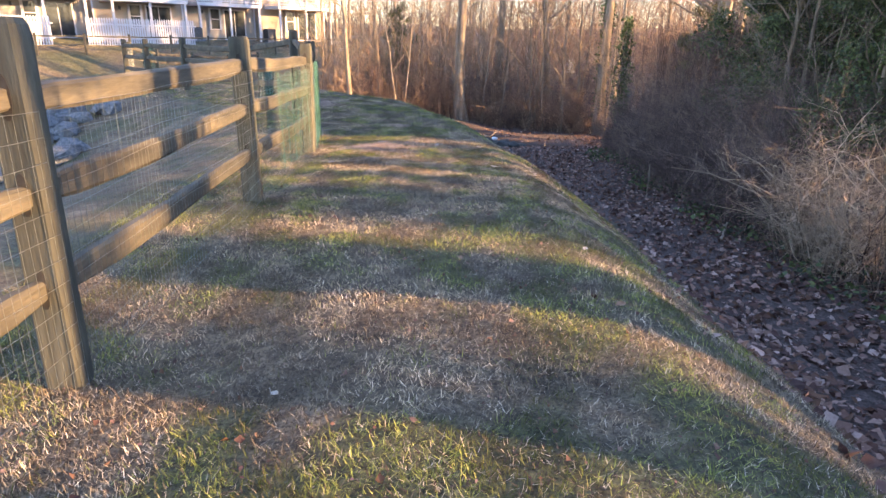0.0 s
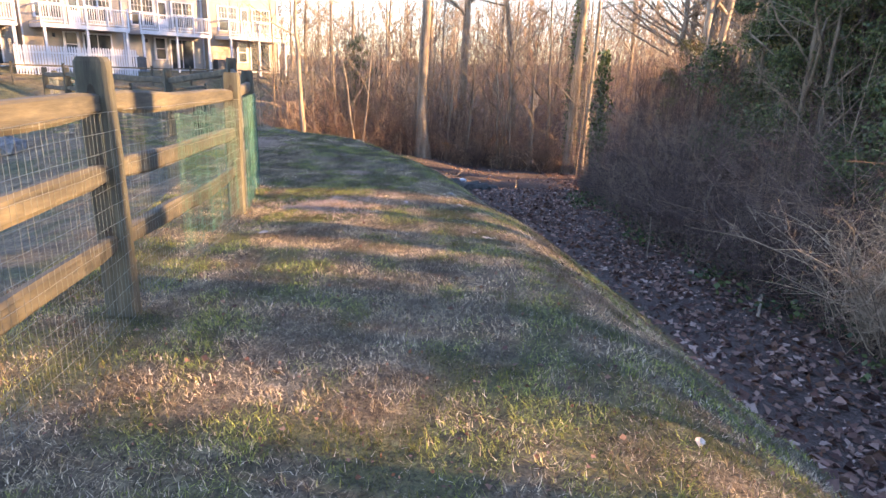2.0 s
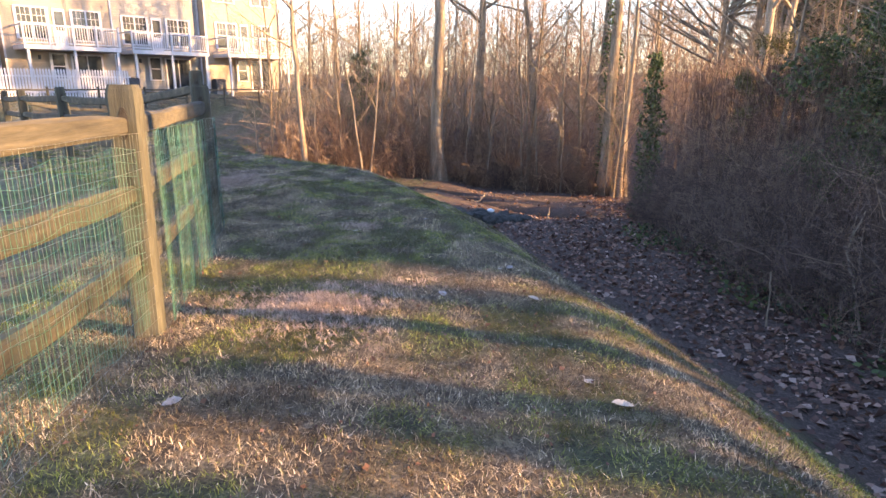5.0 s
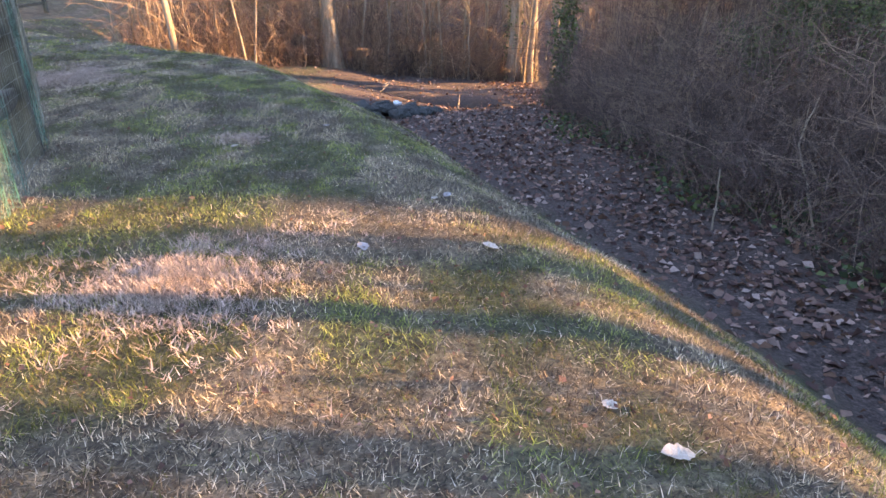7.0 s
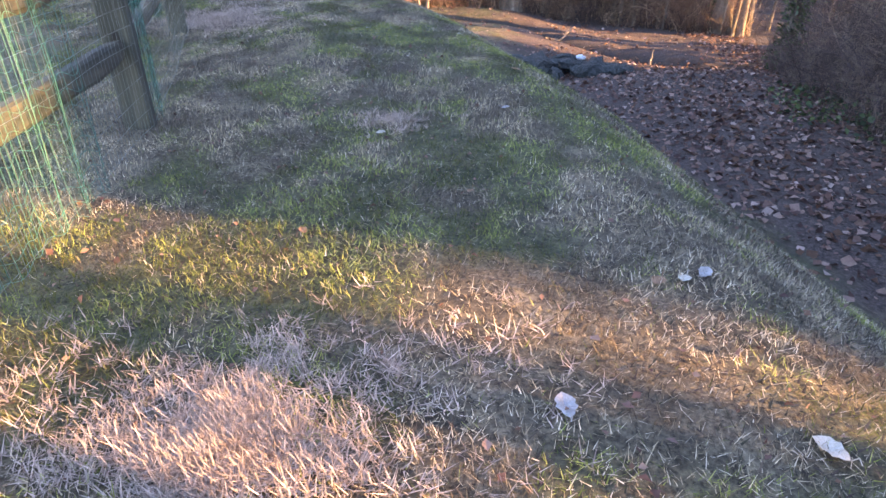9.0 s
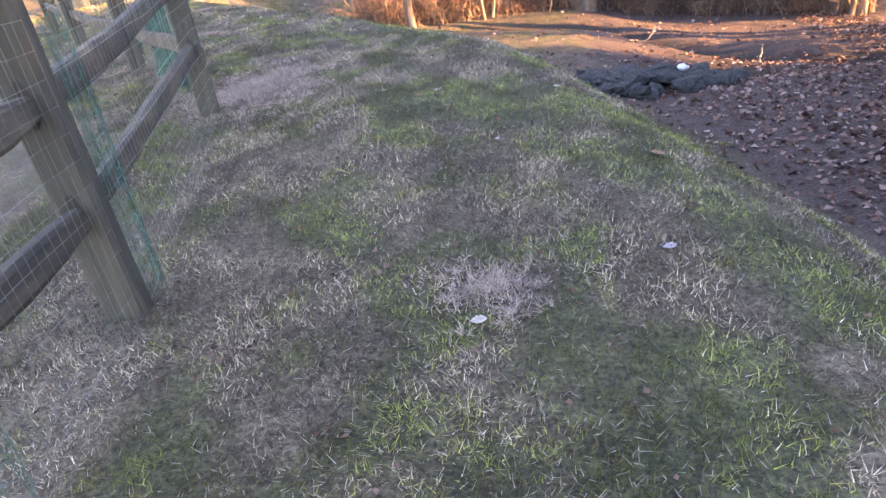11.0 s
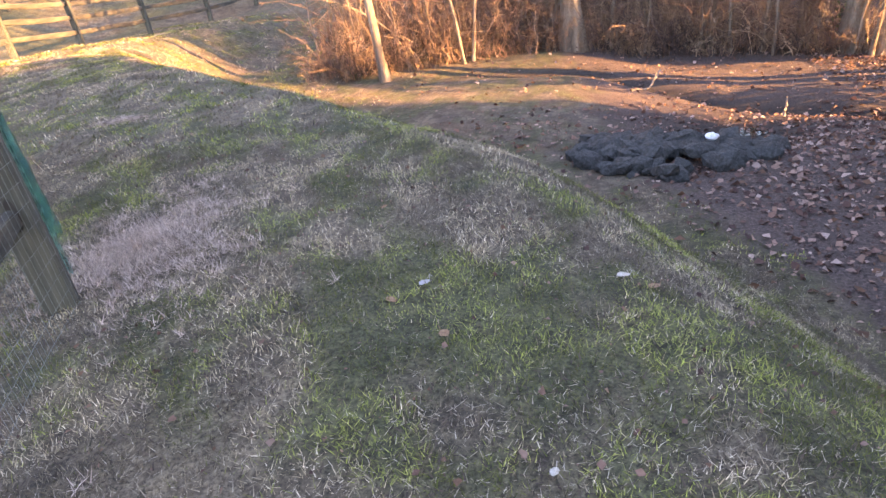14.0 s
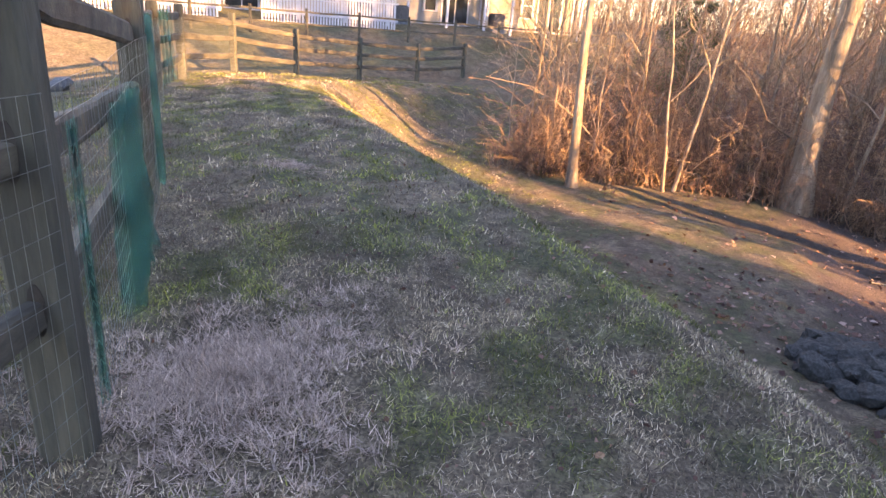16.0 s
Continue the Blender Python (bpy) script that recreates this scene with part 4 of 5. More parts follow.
# ---- thickets ----
def thicket(name, label, places, hs, cols, r, per=5, arch=0.8, thick=0.005, tw=0.22, wob=0.05):
    """Bent, arching, criss-crossing stems with forked side twigs, rooted at the given places."""
    n = len(places)
    K = 7
    a = r.uniform(0, 2 * np.pi, n)
    lean = r.random(n) ** 1.3 * arch
    t = np.linspace(0, 1, K)
    P = np.zeros((n, K, 3))
    bend = lean[:, None] * t ** 1.5 * hs[:, None]
    a2 = a[:, None] + r.normal(0, 0.7, n)[:, None] * t
    P[:, :, 0] = places[:, 0, None] + np.cos(a2) * bend
    P[:, :, 1] = places[:, 1, None] + np.sin(a2) * bend
    P[:, :, 2] = height(places[:, 0], places[:, 1])[:, None] - 0.03 + hs[:, None] * (t - 0.42 * lean[:, None] * t ** 2.4)
    P[:, 1:] += np.cumsum(r.normal(0, wob, (n, K - 1, 3)), axis=1) * hs[:, None, None] * np.array([1, 1, 0.5])
    R = (thick * r.uniform(0.4, 1.7, n))[:, None] * np.linspace(1, 0.35, K)[None]
    acc = Acc()
    v, q = tubes(P, R, 3)
    acc.add(v, q, np.repeat(cols, K * 3, axis=0))
    m = n * per
    idx = np.repeat(np.arange(n), per)
    f = r.uniform(0.12, 1, m) * (K - 1)
    i0 = np.minimum(f.astype(int), K - 2)
    w = (f - i0)[:, None]
    base = P[idx, i0] * (1 - w) + P[idx, i0 + 1] * w
    d = r.normal(0, 1, (m, 3))
    d[:, 2] = d[:, 2] * 0.8 + 0.15
    d /= np.linalg.norm(d, axis=1, keepdims=True)
    L = hs[idx] * r.uniform(0.3, 1.4, m) * tw
    kink = r.normal(0, 0.22, (m, 3)) * L[:, None]
    T = np.stack([base, base + d * (L * .5)[:, None] + kink * .5, base + d * L[:, None] - kink], 1)
    v, q = tubes(T, np.repeat(np.maximum(R[idx, i0], 0.002)[:, None] * 0.6, 3, 1) * np.array([1, .8, .45]), 3)
    acc.add(v, q, np.repeat(cols[idx], 9, axis=0))
    return solo(name, acc.mesh(name), MAT["twig"], label, "thicket", kind="stuff")


tr = np.random.default_rng(31)
BROWN = [(0.11, 0.073, 0.065), (0.15, 0.10, 0.088), (0.075, 0.053, 0.051), (0.21, 0.15, 0.12), (0.30, 0.21, 0.16)]
RUST = [(0.22, 0.135, 0.095), (0.28, 0.175, 0.115), (0.17, 0.11, 0.085), (0.40, 0.28, 0.19), (0.11, 0.075, 0.065)]
TAN = [(0.42, 0.31, 0.21), (0.50, 0.38, 0.27), (0.32, 0.23, 0.16)]


def bank_height(y):
    """How tall the thicket beside the ditch stands along its length: low towards the start, tall further on."""
    return np.interp(y, [-6, 8.9, 9.3, 10.2, 12, 15, 19, 24], [1.3, 1.3, 2.4, 3.0, 3.2, 3.2, 3.0, 2.6])


n = 3000
py = np.where(tr.random(n) < 0.22, tr.uniform(-5, 8, n), tr.uniform(8, 22, n))
edge = np.interp(py, [-5, 8, 12, 16, 19, 22], [5.1, 5.15, 5.05, 5.0, 5.6, 6.3])
px = edge + tr.exponential(1.6, n)
hs = bank_height(py + tr.normal(0, 0.12, n)) * tr.uniform(0.4, 1.12, n) * (1 + 0.22 * np.sin(py * 11 + px)) * (0.35 + 0.65 * smooth(-0.2, 1.6, px - edge))
thicket("bank_thicket", "dense tangle of bare brown brambles and shrubs", np.c_[px, py], hs, pick(tr, n, BROWN), tr, 16, 1.25, 0.005, 0.26)
# unseen upright clumps of brush, added to bar the low sun, which reaches the berm through the gaps between them
CLUMPS = np.array([(-4.0, -0.3), (0.52, 1.03), (1.58, 2.6), (3.02, 4.7), (5.0, 5.42), (5.78, 6.5), (7.6, 8.02)])
n = 1700
w = CLUMPS[:, 1] - CLUMPS[:, 0]
k = tr.choice(len(CLUMPS), n, p=w / w.sum())
c = CLUMPS[k, 0] + 0.05 + (w[k] - 0.10) * tr.random(n)
px = 7.4 + tr.normal(0, 0.25, n)
thicket("upright_shade_brush", "unseen upright clumps of bare brown brush shading the berm", np.c_[px, c - (px - 7) * 0.347], tr.uniform(2.6, 3.5, n) + 0.6 * (c < 2.6), pick(tr, n, BROWN), tr, 9, 0.02, 0.010, 0.035, 0.009)
n = 2100
c = 8.74 + 8.5 * tr.random(n) ** 1.25
px = 9.5 + tr.normal(0, 0.45, n)
thicket("tall_brush", "tall dense dark brush on the ditch bank", np.c_[px, c - (px - 7) * 0.347], tr.uniform(4.2, 5.8, n), pick(tr, n, BROWN[:3]), tr, 10, 0.06, 0.012, 0.07, 0.012)
n = 330
py = tr.uniform(7.5, 9.1, n)
px = 5.2 + np.abs(tr.normal(0, 0.4, n))
thicket("tan_bramble", "pale tan bramble canes catching low sun", np.c_[px, py], tr.uniform(0.6, 1.9, n), pick(tr, n, TAN, 0.45), tr, 12, 0.85, 0.005, 0.26, 0.09)
# added low brush that keeps the sun off the gully
n = 1000
py, px = tr.uniform(-4, 8.3, n), tr.uniform(5.2, 6.6, n)
thicket("low_shade_brush", "added low dense bare brush along the ditch foot, shading the gully", np.c_[px, py], tr.uniform(1.1, 1.75, n) + 0.5 * (py < 1.9) - 0.4 * (py > 5.6), pick(tr, n, BROWN), tr, 8, 0.35, 0.008, 0.2, 0.03)
# unseen lower stems that close the foot of each gap, to shade the slope
GAPS = np.array([(-0.3, 0.52, 1.5), (1.03, 1.58, 1.35), (2.6, 3.02, 1.15), (4.7, 5.0, 1.5), (5.42, 5.78, 1.3)])
n = 520
k = tr.integers(0, len(GAPS), n)
c = GAPS[k, 0] + (GAPS[k, 1] - GAPS[k, 0]) * tr.random(n)
px = 7.4 + tr.normal(0, 0.25, n)
py = c - (px - 7) * 0.347
thicket("short_shade_brush", "unseen short bare brush between taller clumps, shading the slope", np.c_[px, py], GAPS[k, 2] - height(px, py) + tr.normal(0.1, 0.08, n), pick(tr, n, BROWN), tr, 10, 0.03, 0.009, 0.05, 0.01)
n = 800
c, px = tr.uniform(16.8, 22.6, n), 8.0 + tr.normal(0, 0.3, n)
py = c - (px - 7) * 0.347
thicket("far_bank_brush", "low dense bare brush further along the bank", np.c_[px, py], 1.8 - height(px, py) + tr.normal(0, 0.15, n), pick(tr, n, BROWN), tr, 10, 0.08, 0.012, 0.09, 0.02)
# unseen sparse stems, added to break up the widest sunlit stretch
n = 150
c, px = tr.uniform(6.5, 8.6, n), 7.4 + tr.normal(0, 0.3, n)
thicket("thin_shade_brush", "unseen thin scattered stems on the ditch bank, dappling the sun", np.c_[px, c - (px - 7) * 0.347], tr.uniform(2.4, 3.0, n), pick(tr, n, BROWN), tr, 12, 0.10, 0.008, 0.07, 0.02)
n = 2100
px = tr.uniform(-5.2, 8.2, n)
front = np.interp(px, [-5.6, -3, -1, 2, 5, 8, 14], [28.2, 28.5, 29.3, 29.6, 28.8, 27.0, 26.0])
py = front + tr.exponential(2.1, n)
tall = tr.random(n) < 0.28
clump = smooth(0.15, 0.75, patchy(px, py, 1.5, 51))
hs = np.where(tall, tr.uniform(2.4, 4.8, n), tr.uniform(0.6, 2.6, n) * (0.5 + 0.6 * clump)) * (0.45 + 0.55 * smooth(-0.4, 1.4, py - front)) * (0.4 + 0.6 * smooth(-5.3, -3.2, px))
thicket("wood_edge_thicket", "sunlit russet thicket of bare stems at the wood's edge", np.c_[px, py], hs, pick(tr, n, RUST, 0.45), tr, 16, 0.95, 0.009, 0.27)
n = 2200
px, py = tr.uniform(-2, 45, n), tr.uniform(34, 70, n)
thicket("wood_undergrowth", "hazy brown undergrowth inside the bare wood", np.c_[px, py], tr.uniform(1.5, 5.0, n), pick(tr, n, RUST), tr, 6, 0.8, 0.010, 0.3)


n = 420
px, py = tr.uniform(-3, 24, n), tr.uniform(31, 50, n)
thicket("wood_understorey", "slender brown understorey stems inside the bare wood", np.c_[px, py], tr.uniform(2.8, 6.5, n), pick(tr, n, RUST, 0.4), tr, 20, 0.7, 0.011, 0.2, 0.055)
n = 3200
px, py = tr.uniform(-40, 95, n), tr.uniform(62, 125, n)
k = (px > 0.2 * (py - 60)) | (py > 85)
thicket("distant_wood", "hazy far wood of bare grey-brown treetops", np.c_[px, py][k], tr.uniform(6, 15, n)[k], pick(tr, n, RUST)[k], tr, 7, 0.45, 0.035, 0.2)


# ---- evergreens and ivy ----
def leafy(seed, h, rad, n, size, cols, low=0.05, lobes=26):
    """Leaf mass of an evergreen: many clumps of small leaves with gaps between them."""
    r = np.random.default_rng(seed)
    t = low + (1 - low) * r.random(lobes)
    a = r.uniform(0, 6.283, lobes)
    q = rad * np.sqrt(r.random(lobes)) * np.sqrt(np.clip(1.12 - t, 0.05, 1)) * 1.1
    C = np.c_[q * np.cos(a), q * np.sin(a), t * h]
    S = r.uniform(0.16, 0.42, lobes) * rad
    k = r.integers(0, lobes, n)
    d = r.normal(0, 1, (n, 3))
    d /= np.linalg.norm(d, axis=1, keepdims=True)
    p = C[k] + d * (S[k] * r.random(n) ** 0.5)[:, None] * np.array([1, 1, 0.8])
    return leaves_mesh("foliage", p, np.full(n, size), pick(r, n, cols, 0.3), r, 0.0, 0.15)


HOLLY = [(0.065, 0.095, 0.04), (0.09, 0.12, 0.048), (0.045, 0.065, 0.034), (0.12, 0.15, 0.055)]
OLIVE = [(0.09, 0.095, 0.036), (0.13, 0.125, 0.05), (0.06, 0.06, 0.03), (0.17, 0.145, 0.06)]
EVER = [(grow(41, 8.0, 0.13, 16, (0, 0), 0.15, 1, 0.4), leafy(1, 8.0, 2.0, 20000, 0.08, HOLLY, 0.05, 40)),
        (grow(42, 6.5, 0.10, 14, (0.03, 0), 0.15, 1, 0.4), leafy(2, 6.5, 1.7, 17000, 0.08, HOLLY, 0.05, 36)),
        (grow(43, 9.0, 0.15, 16, (-.02, 0), 0.15, 1, 0.4), leafy(3, 9.0, 1.9, 18000, 0.08, OLIVE, 0.05, 40))]


def evergreen(x, y, k, sc, rz, label, group="evergreens on the bank"):
    (tk, br), lf = EVER[k]
    o = stand(x, y, tk, br, label, None, rz, sc, "evergreen_tree", group)
    part("foliage", lf, MAT["green_leaf"], o)


# the two at negative y are unseen, added to block the sun
for x, y, k, sc, rz in ((8.9, 16.6, 0, 1.0, 10), (10.3, 13.4, 1, 1.15, 70), (10.2, 9.7, 2, 0.95, 130), (10.6, 11.2, 1, 0.9, 15), (11.5, 16.5, 0, 1.1, 250),
                        (10.8, -5.6, 0, 1.0, 20), (11.0, -9.5, 2, 1.2, 80), (8.3, 9.75, 1, 0.8, 45), (7.8, 11.2, 1, 0.75, 145), (7.7, 13.4, 0, 0.62, 80), (7.9, 15.6, 1, 0.72, 190), (8.9, 11.6, 0, 0.72, 210), (9.2, 14.6, 2, 0.8, 300),
                        (13.5, 9.4, 0, 1.0, 330), (7.9, 18.9, 2, 0.45, 100), (12.8, 13.2, 0, 1.25, 115)):
    evergreen(x, y, k, sc, rz, "dark vine-hung evergreen on the ditch bank")
# evergreens added as sun blockers for the house fronts
for x, y, k, sc, rz in ((18.5, 33.5, 0, 1.75, 20), (19.5, 30.2, 2, 1.6, 140), (22.0, 35.2, 0, 1.8, 250), (23.5, 31.0, 1, 2.0, 60), (21.0, 27.5, 0, 1.7, 310)):
    evergreen(x, y, k, sc, rz, "tall dark evergreen added in the wood to shade the houses", "evergreens of the wood")
evergreen(-1.4, 36.4, 1, 0.72, 60, "rounded olive-green vine-covered bush in the thicket", "")


def ivy(x, y, h, rad, n, seed, label, rz=0):
    r = np.random.default_rng(seed)
    t = r.random(n)
    a = r.uniform(0, 6.283, n)
    rr = rad * (0.6 + 0.5 * np.sin(t * 17 + seed) * np.sin(a * 2 + t * 9) + r.normal(0, 0.22, n)) * (1.1 - 0.5 * t)
    p = np.c_[np.abs(rr) * np.cos(a), np.abs(rr) * np.sin(a), t * h]
    o = stand(x, y, *grow(seed, h * 1.15, 0.10, 9, (0, 0), 0.3, 1, 0.3), label, None, rz, 1.0, "ivied_tree")
    part("ivy", leaves_mesh("ivy", p, np.full(n, 0.09), pick(r, n, HOLLY, 0.3), r, 0.0, 0.15), MAT["green_leaf"], o)


ivy(6.6, 21.7, 4.3, 0.34, 2600, 51, "dead stump wrapped in dark green ivy")
ivy(7.64, 28.0, 9.0, 0.36, 3200, 52, "bare trunk wrapped in yellow-green ivy")
ivy(9.6, 23.5, 4.2, 0.9, 4500, 53, "dark ivy-covered snag with a flat top")
n = 5200
x, y = tr.uniform(4.6, 6.6, n), tr.uniform(0, 19, n)
k = tr.random(n) < smooth(4.55, 5.1, x + 0.25 * np.sin(y * 1.9) - 0.0) * (1 - smooth(5.8, 6.6, x))
p = np.c_[x, y, height(x, y) + tr.uniform(0.03, 0.22, n)][k]
solo("ground_ivy", leaves_mesh("ground_ivy", p, np.full(len(p), 0.08), pick(tr, len(p), HOLLY, 0.3), tr, 0.5, 0.15), MAT["green_leaf"],
     "dark green ivy creeping over the ditch bank", "ivy", kind="stuff")
sap = [grow(61, 6.5, 0.05, 16, (0.06, 0), 0.15, 2, 0.5, 5), grow(62, 9.0, 0.07, 18, (-0.05, 0.03), 0.2, 2, 0.45, 5), grow(63, 4.6, 0.036, 14, (0.1, 0), 0.1, 2, 0.6, 5)]
for k in range(90):
    x = tr.uniform(-5.2, 20)
    y = np.interp(x, [-5.6, -3, -1, 2, 5, 8, 14, 22], [29, 29.2, 30, 30.3, 29.3, 26.5, 25.0, 24]) + tr.exponential(2.2)
    stand(float(x), float(y), *sap[int(tr.integers(0, 3))], "thin bare sapling with fine twigs", MAT["pale_bark"] if tr.random() < .45 else None,
          float(tr.uniform(0, 360)), float(tr.uniform(0.7, 1.3)), "sapling", "saplings at the wood edge")
for k in range(14):
    y = tr.uniform(11.5, 21)
    stand(float(7.2 + tr.exponential(1.6)), float(y), *sap[int(tr.integers(0, 3))], "thin bare sapling with fine twigs", None,
          float(tr.uniform(0, 360)), float(tr.uniform(0.6, 1.0)), "sapling", "saplings on the ditch bank")


# ---- grass ----
def grass(name, label, pts, ln, cols, r, width=0.0035, lie=0.75):
    """Single bent-over blades, broad at the root and pointed at the tip."""
    n = len(pts)
    a = r.uniform(0, 2 * np.pi, n)
    d = np.c_[np.cos(a), np.sin(a), np.zeros(n)]
    sd = np.c_[-np.sin(a), np.cos(a), np.zeros(n)]
    k = r.uniform(0.2, 1.0, n) ** 0.6 * lie
    root = np.c_[pts, height(pts[:, 0], pts[:, 1]) + 0.004]
    tip = root + d * (ln * (0.1 + 0.95 * k))[:, None] + np.c_[np.zeros((n, 2)), ln * (1.0 - 0.88 * k)]
    w = (width * r.uniform(0.5, 1.6, n))[:, None]
    V = np.stack([root - sd * w, root + sd * w, tip], 1)
    F = np.arange(n * 3).reshape(-1, 3)
    return solo(name, mesh_from(name, V.reshape(-1, 3), F, np.repeat(cols, 3, axis=0)), MAT["grass"], label, "grass", kind="stuff")


gr = np.random.default_rng(77)


GREEN = [(0.15, 0.18, 0.038), (0.215, 0.24, 0.055), (0.105, 0.13, 0.028), (0.29, 0.295, 0.09)]
STRAW = [(0.40, 0.315, 0.21), (0.50, 0.405, 0.29), (0.29, 0.225, 0.15), (0.60, 0.505, 0.395), (0.18, 0.135, 0.09), (0.10, 0.075, 0.055)]


def field(n, y0, y1, s0, wide=0.0):
    """n places on the berm between y0 and y1, from s0 beside the fence to where the turf gives out on the slope."""
    out = np.zeros((0, 2))
    while len(out) < n:
        p = np.c_[gr.uniform(-13, 5.5, n), gr.uniform(y0, y1, n)]
        d, fy = fence_side(p[:, 0], p[:, 1])
        end = np.interp(fy, [0, 8, 12, 16, 22], [3.9, 4.2, 4.8, 5.5, 6.3]) + wide - 0.6 * patchy(p[:, 0], p[:, 1], 1.7, 4) + gr.normal(0, 0.2, n)
        out = np.concatenate([out, p[(d > s0) & (d < end)]])
    return out[:n]


def lawn(n, y0, y1, s0, ln, width, name, label, wide=0.0):
    c = max(1, n // 10)
    p = np.where((gr.random(n) < 0.4)[:, None], field(n, y0, y1, s0, wide), field(c, y0, y1, s0, wide)[gr.integers(0, c, n)] + gr.normal(0, 0.02, (n, 2)))
    x, y = p[:, 0], p[:, 1]
    keep = gr.random(n) < 0.62 + 0.38 * smooth(0.25, 0.6, patchy(x, y, 6.0, 12))
    x, y = x[keep], y[keep]
    green = gr.random(len(x)) < np.clip(greenness(x, y), 0.05, 0.9)
    c = np.where(green[:, None], pick(gr, len(x), GREEN, 0.45), pick(gr, len(x), STRAW, 0.45))
    # patchy blade tone, with the shade of gaps between clumps put into it
    clump_tone = smooth(0.3, 0.68, 0.5 * patchy(x, y, 9.0, 31) + 0.5 * patchy(x, y, 4.5, 32))
    c = c * (0.42 + 0.92 * clump_tone)[:, None] * np.array([1.0, 0.98, 0.93])
    l = ln * gr.uniform(0.4, 1.5, len(x)) * np.where(green, 1.1, 1.0)
    grass(name, label, np.c_[x, y], l, c, gr, width)


lawn(620000, 1.2, 18.0, -1.0, 0.037, 0.00125, "near_grass", "short winter turf of straw and green blades")
lawn(110000, 18.0, 26.0, -1.5, 0.045, 0.0032, "middle_grass", "short winter turf of straw and green blades", 0.5)
lawn(40000, 26.0, 37.0, -2.0, 0.06, 0.006, "far_grass", "short winter turf of straw and green blades", 1.2)


def strands(n, ln, width, pal, name, label):
    """Loose dead blades lying on the turf."""
    p = field(n, 1.2, 18.5, -1.0)
    p = p[gr.random(n) < 0.3 + 0.7 * smooth(0.3, 0.7, patchy(p[:, 0], p[:, 1], 3.0, 21))]
    grass(name, label, p, ln * gr.uniform(0.5, 1.5, len(p)), pick(gr, len(p), pal), gr, width, 1.0)


strands(95000, 0.036, 0.001, [(0.48, 0.40, 0.30), (0.56, 0.48, 0.38), (0.40, 0.33, 0.24)], "straw_strands", "pale dead grass strands lying on turf")
# dark dead bits; most also imitate the shade in gaps between blades
strands(130000, 0.036, 0.0028, [(0.07, 0.05, 0.04), (0.11, 0.08, 0.06), (0.05, 0.045, 0.03)], "dark_strands", "dark dead strands on turf, also standing for shaded gaps")


def tuft(cx, cy, rx, ry, n, ln, label):
    """Ragged patch of bleached grass in many small clumps, thinning outwards."""
    c = n // 14
    a, q = gr.uniform(0, 6.283, c), np.abs(gr.normal(0, 0.6, c))
    q = q * (1 + 0.35 * np.sin(3 * a + cx) + 0.25 * np.sin(7 * a + cy))
    k = gr.integers(0, c, n)
    p = np.c_[cx + rx * q * np.cos(a), cy + ry * q * np.sin(a)][k] + gr.normal(0, 0.018, (n, 2))
    shade = gr.uniform(0.55, 1.15, c)[k]
    cols = pick(gr, n, [(0.51, 0.385, 0.32), (0.60, 0.465, 0.39), (0.38, 0.28, 0.23)], 0.3) * shade[:, None]
    grass("dry_grass_tuft", label, p, ln * gr.uniform(0.4, 1.3, n), cols, gr, 0.0019, 0.9)


tuft(-0.53, 10.05, 0.62, 0.5, 17000, 0.065, "patch of tall bleached dry grass")
tuft(-2.68, 16.15, 0.6, 0.65, 26000, 0.075, "bleached dry grass round a fence post")
tuft(-4.5, 19.25, 0.35, 0.25, 3000, 0.06, "patch of bleached dry grass")
tuft(-0.38, 12.7, 0.35, 0.22, 2500, 0.05, "patch of bleached dry grass")

# ---- leaf litter ----
lr = np.random.default_rng(19)
n = 78000
x, y = lr.uniform(-3, 8, n), lr.uniform(0, 30, n)
s, fy = fence_side(x, y)
edge = np.interp(fy, [-10, 3.5, 5.5, 8, 10, 12, 15, 18, 22, 30], [3.7, 3.7, 4.0, 4.5, 4.9, 5.1, 5.4, 5.8, 6.6, 8.5])
keep = (s > edge + lr.normal(0.3, 0.4, n)) & ((lr.random(n) > 0.85 * smooth(23, 25, y)) | (x > 6.5)) & (lr.random(n) > smooth(16.5, 20, y) * (0.3 + 0.45 * (1 - smooth(0.8, 3.5, x))))
x, y = x[keep], y[keep]
z = height(x, y) + lr.uniform(0.004, 0.03, len(x))
LITTER = [(0.13, 0.068, 0.054), (0.19, 0.105, 0.08), (0.08, 0.043, 0.037), (0.28, 0.17, 0.13), (0.43, 0.30, 0.25), (0.15, 0.078, 0.05), (0.21, 0.122, 0.10), (0.35, 0.22, 0.175), (0.09, 0.05, 0.043)]
solo("leaf_litter", leaves_mesh("leaf_litter", np.c_[x, y, z], lr.choice([0.045, 0.065, 0.085, 0.105], len(x)), pick(lr, len(x), LITTER), lr, 0.75), MAT["leaf"],
     "deep litter of curled brown dead leaves", "leaves", kind="stuff")

# bits of dead leaf among the turf
n = 16000
x, y = lr.uniform(-7, 3, n), lr.uniform(1, 22, n)
s, fy = fence_side(x, y)
keep = (s > -1) & (s < 5) & (lr.random(n) < 0.25 + 0.75 * patchy(x, y, 2.0, 8))
x, y = x[keep], y[keep]
solo("leaf_scraps", leaves_mesh("leaf_scraps", np.c_[x, y, height(x, y) + lr.uniform(0.006, 0.022, len(x))], lr.choice([0.014, 0.02, 0.03, 0.04], len(x), p=[.4, .35, .2, .05]),
     pick(lr, len(x), LITTER[:4] + LITTER[5:7]), lr, 0.7), MAT["leaf"], "scattered scraps of dead brown leaf", "leaves", kind="stuff")

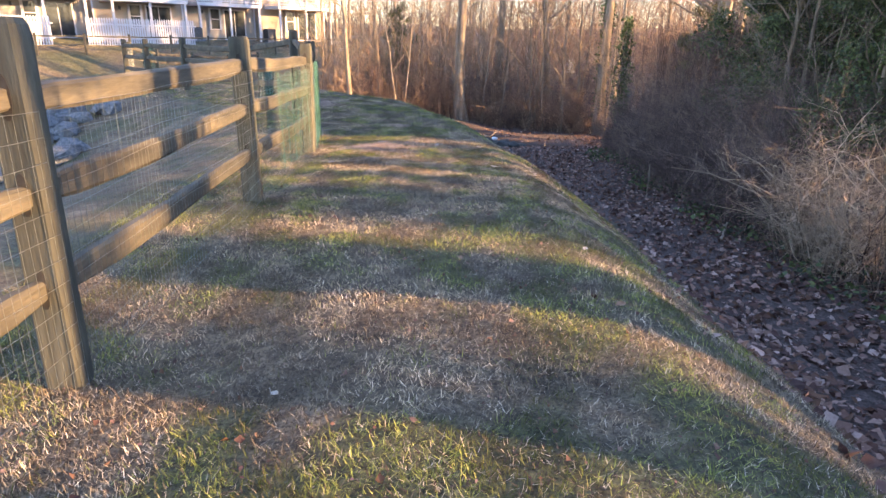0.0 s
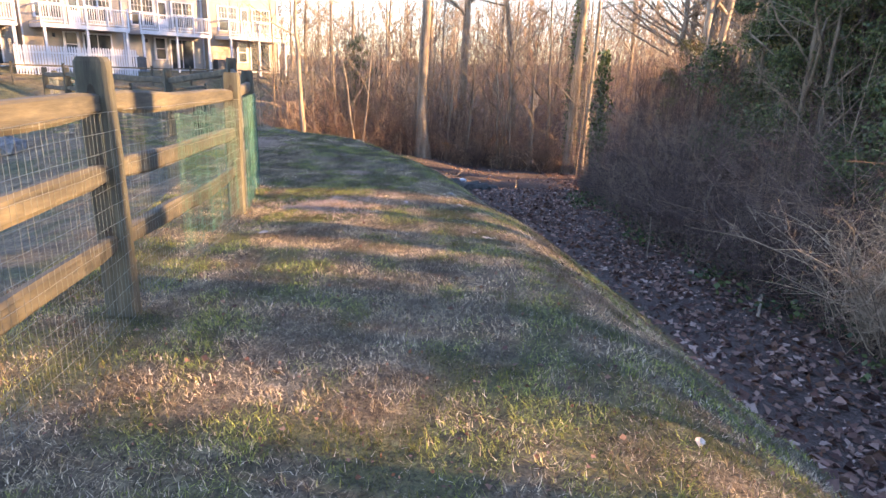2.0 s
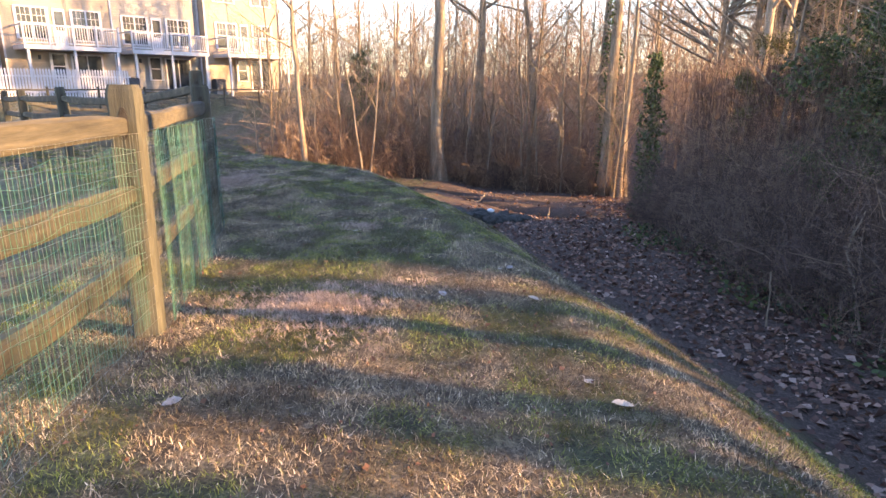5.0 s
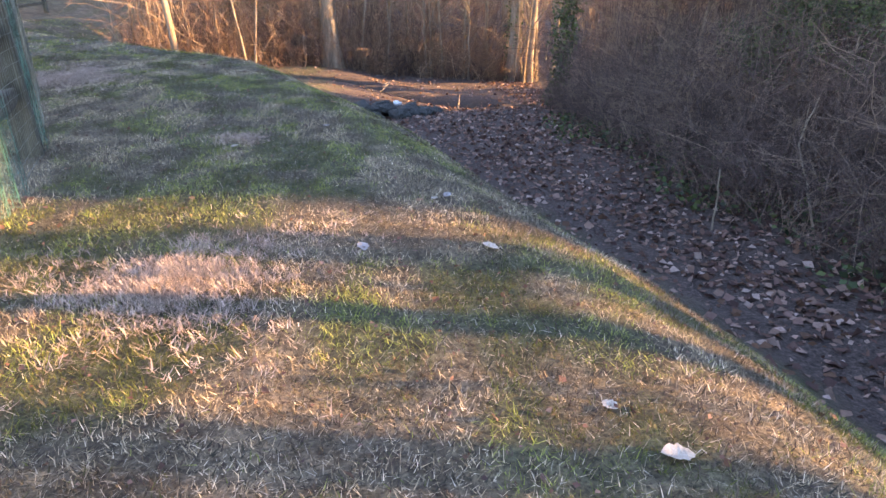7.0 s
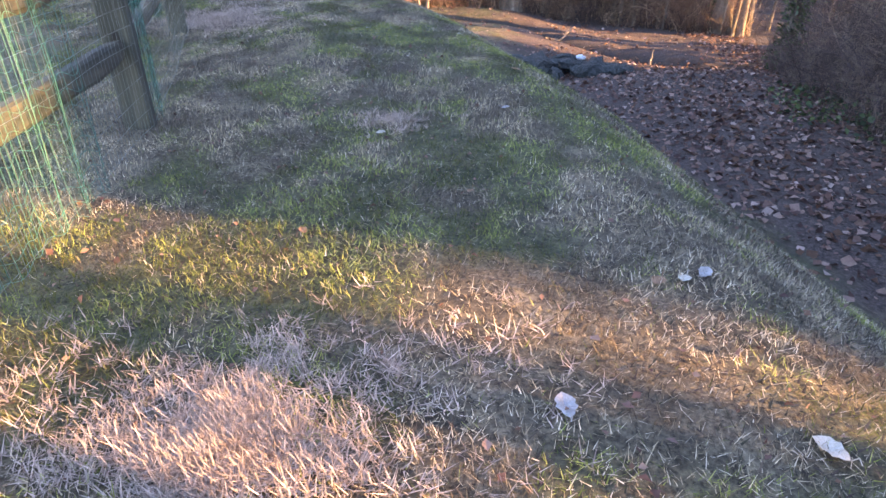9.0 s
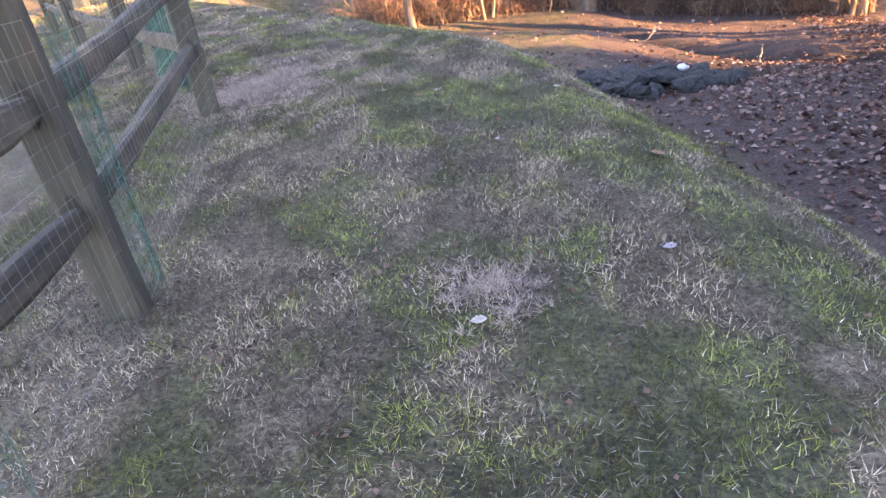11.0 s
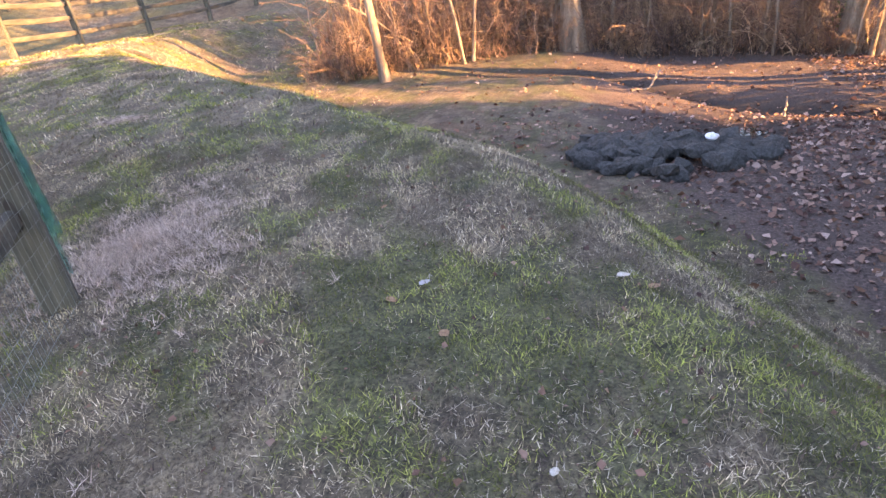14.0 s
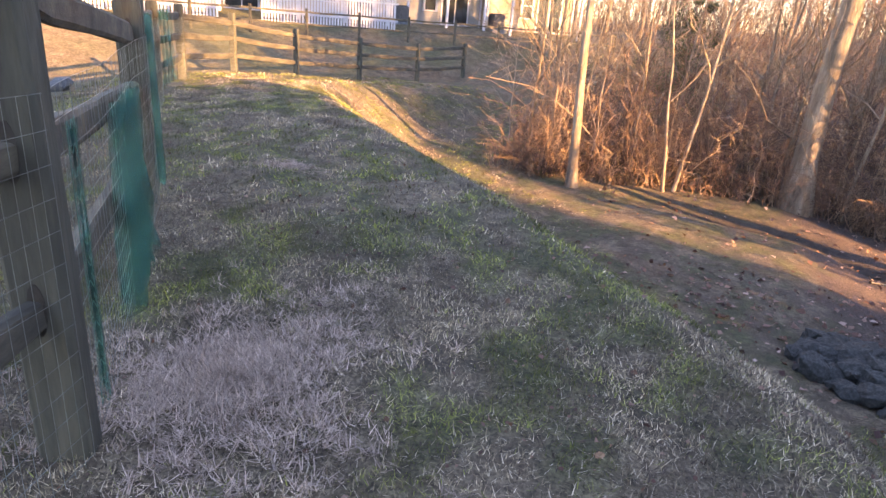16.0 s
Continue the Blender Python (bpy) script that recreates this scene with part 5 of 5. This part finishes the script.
# ---- single fallen leaves, sticks ----
def fallen_leaf(x, y, size, rz, col, label):
    """One curled leaf: lobed outline, raised midrib side, and its stalk."""
    bm = bmesh.new()
    n = 9
    top, low = [], []
    mid = [bm.verts.new((size * (i / (n - 1) - 0.5), 0, 0.05 * size * math.sin(i))) for i in range(n)]
    for sgn, out in ((1, top), (-1, low)):
        for i in range(n):
            t = i / (n - 1)
            w = 0.34 * size * math.sin(math.pi * t) ** 0.7 * (1 + 0.18 * math.sin(i * 2.6))
            out.append(bm.verts.new((size * (t - 0.5), sgn * w, 0.22 * w + 0.06 * size * t * t)))
    for i in range(n - 1):
        bm.faces.new((mid[i], mid[i + 1], top[i + 1], top[i]))
        bm.faces.new((low[i], low[i + 1], mid[i + 1], mid[i]))
    o = thing("fallen_leaf", label, "leaf", "single leaves on the grass", pose(x, y, float(height(x, y)) + 0.014, 5, -4, rz))
    part("blade", bm, MAT["leaf_" + col], o)
    v, f = tubes(np.array([[(-0.5 * size, 0, 0), (-0.62 * size, 0.02 * size, 0.02), (-0.75 * size, 0.08 * size, 0.01)]]), np.full((1, 3), 0.0016), 4)
    part("stalk", mesh_from("stalk", v, f), MAT["leaf_" + col], o)


MAT["leaf_pale"] = plain("bleached_leaf", [(0.3, (0.40, 0.34, 0.28)), (0.7, (0.56, 0.50, 0.43))], 30.0, 0.8)
MAT["leaf_brown"] = plain("russet_leaf", [(0.3, (0.20, 0.10, 0.055)), (0.7, (0.34, 0.19, 0.11))], 30.0, 0.8)
MAT["leaf_grey"] = plain("grey_leaf", [(0.3, (0.28, 0.25, 0.25)), (0.7, (0.42, 0.39, 0.39))], 30.0, 0.8)
fr = random.Random(12)
for x, y, size, col in ((1.04, 8.52, 0.15, "pale"), (0.76, 10.83, 0.11, "brown"), (0.86, 10.85, 0.09, "pale"), (0.95, 10.9, 0.10, "grey"), (-0.42, 12.48, 0.09, "pale"), (0.96, 10.05, 0.13, "pale"),
                        (0.33, 10.18, 0.12, "grey"), (0.96, 8.78, 0.09, "pale"), (-0.38, 14.23, 0.06, "pale"), (0.17, 15.28, 0.10, "brown"), (0.05, 15.36, 0.10, "pale"), (-0.86, 15.34, 0.10, "grey"),
                        (-1.17, 16.23, 0.06, "brown"), (0.49, 13.87, 0.12, "brown"), (1.33, 5.0, 0.08, "pale"), (-0.44, 3.03, 0.06, "pale"), (1.23, 3.83, 0.09, "brown"), (-1.15, 9.2, 0.11, "brown"),
                        (-1.05, 8.7, 0.13, "grey"), (0.1, 11.6, 0.07, "brown"), (-0.6, 11.2, 0.07, "brown"), (-1.0, 15.2, 0.08, "brown"), (-0.75, 14.95, 0.09, "brown"), (0.35, 12.9, 0.08, "grey")):
    fallen_leaf(x, y, size * 0.72, fr.uniform(0, 360), col, {"pale": "bleached pale fallen leaf on the grass", "brown": "curled russet fallen leaf on the grass", "grey": "grey withered fallen leaf on the grass"}[col])


def stick(pts, r, label, mat):
    pts = np.array(pts, float)
    z = height(pts[:, 0], pts[:, 1])
    pts = np.c_[pts[:, :2], z + pts[:, 2]]
    t = np.linspace(0, 1, 9)
    q = np.stack([np.interp(t, np.linspace(0, 1, len(pts)), pts[:, k]) for k in range(3)], 1) + np.random.default_rng(int(r * 1e4)).normal(0, r * 0.5, (9, 3))
    o = thing("fallen_stick", label, "stick", "")
    v, f = tubes(q[None], (r * np.linspace(1, 0.5, 9))[None], 6)
    part("stem", mesh_from("stem", v, f, smooth=True), mat, o)
    d = q[5] - q[4]
    v, f = tubes(np.array([[q[5], q[5] + d * 0.8 + np.array([0, 0.03, 0.05]), q[5] + d * 1.6 + np.array([0.02, 0.07, 0.09])]]), np.array([[r * .6, r * .4, r * .25]]), 5)
    part("side_twig", mesh_from("side_twig", v, f, smooth=True), mat, o)


stick([(4.75, 9.75, 0.02), (4.95, 10.1, 0.22)], 0.022, "pale broken stick leaning in the ditch", MAT["pale_bark"])
stick([(2.3, 25.6, 0.02), (2.8, 26.2, 0.10), (3.2, 26.9, 0.22)], 0.03, "grey fallen branch across the muddy bank", MAT["pale_bark"])
stick([(4.6, 23.9, 0.0), (4.65, 24.0, 0.35)], 0.03, "short pale stub standing in the ditch", MAT["pale_bark"])
stick([(5.3, 12.2, 0.1), (5.6, 13.0, 0.75), (5.9, 13.2, 1.2)], 0.016, "thin bent pale branch over the bank", MAT["pale_bark"])
stick([(4.7, 13.0, 0.0), (4.72, 13.1, 0.7)], 0.012, "thin upright pale twig in leaf litter", MAT["pale_bark"])
stick([(0.9, 21.9, 0.03), (0.5, 21.7, 0.06)], 0.03, "dark fallen stick beside the rocks", MAT["bark"])
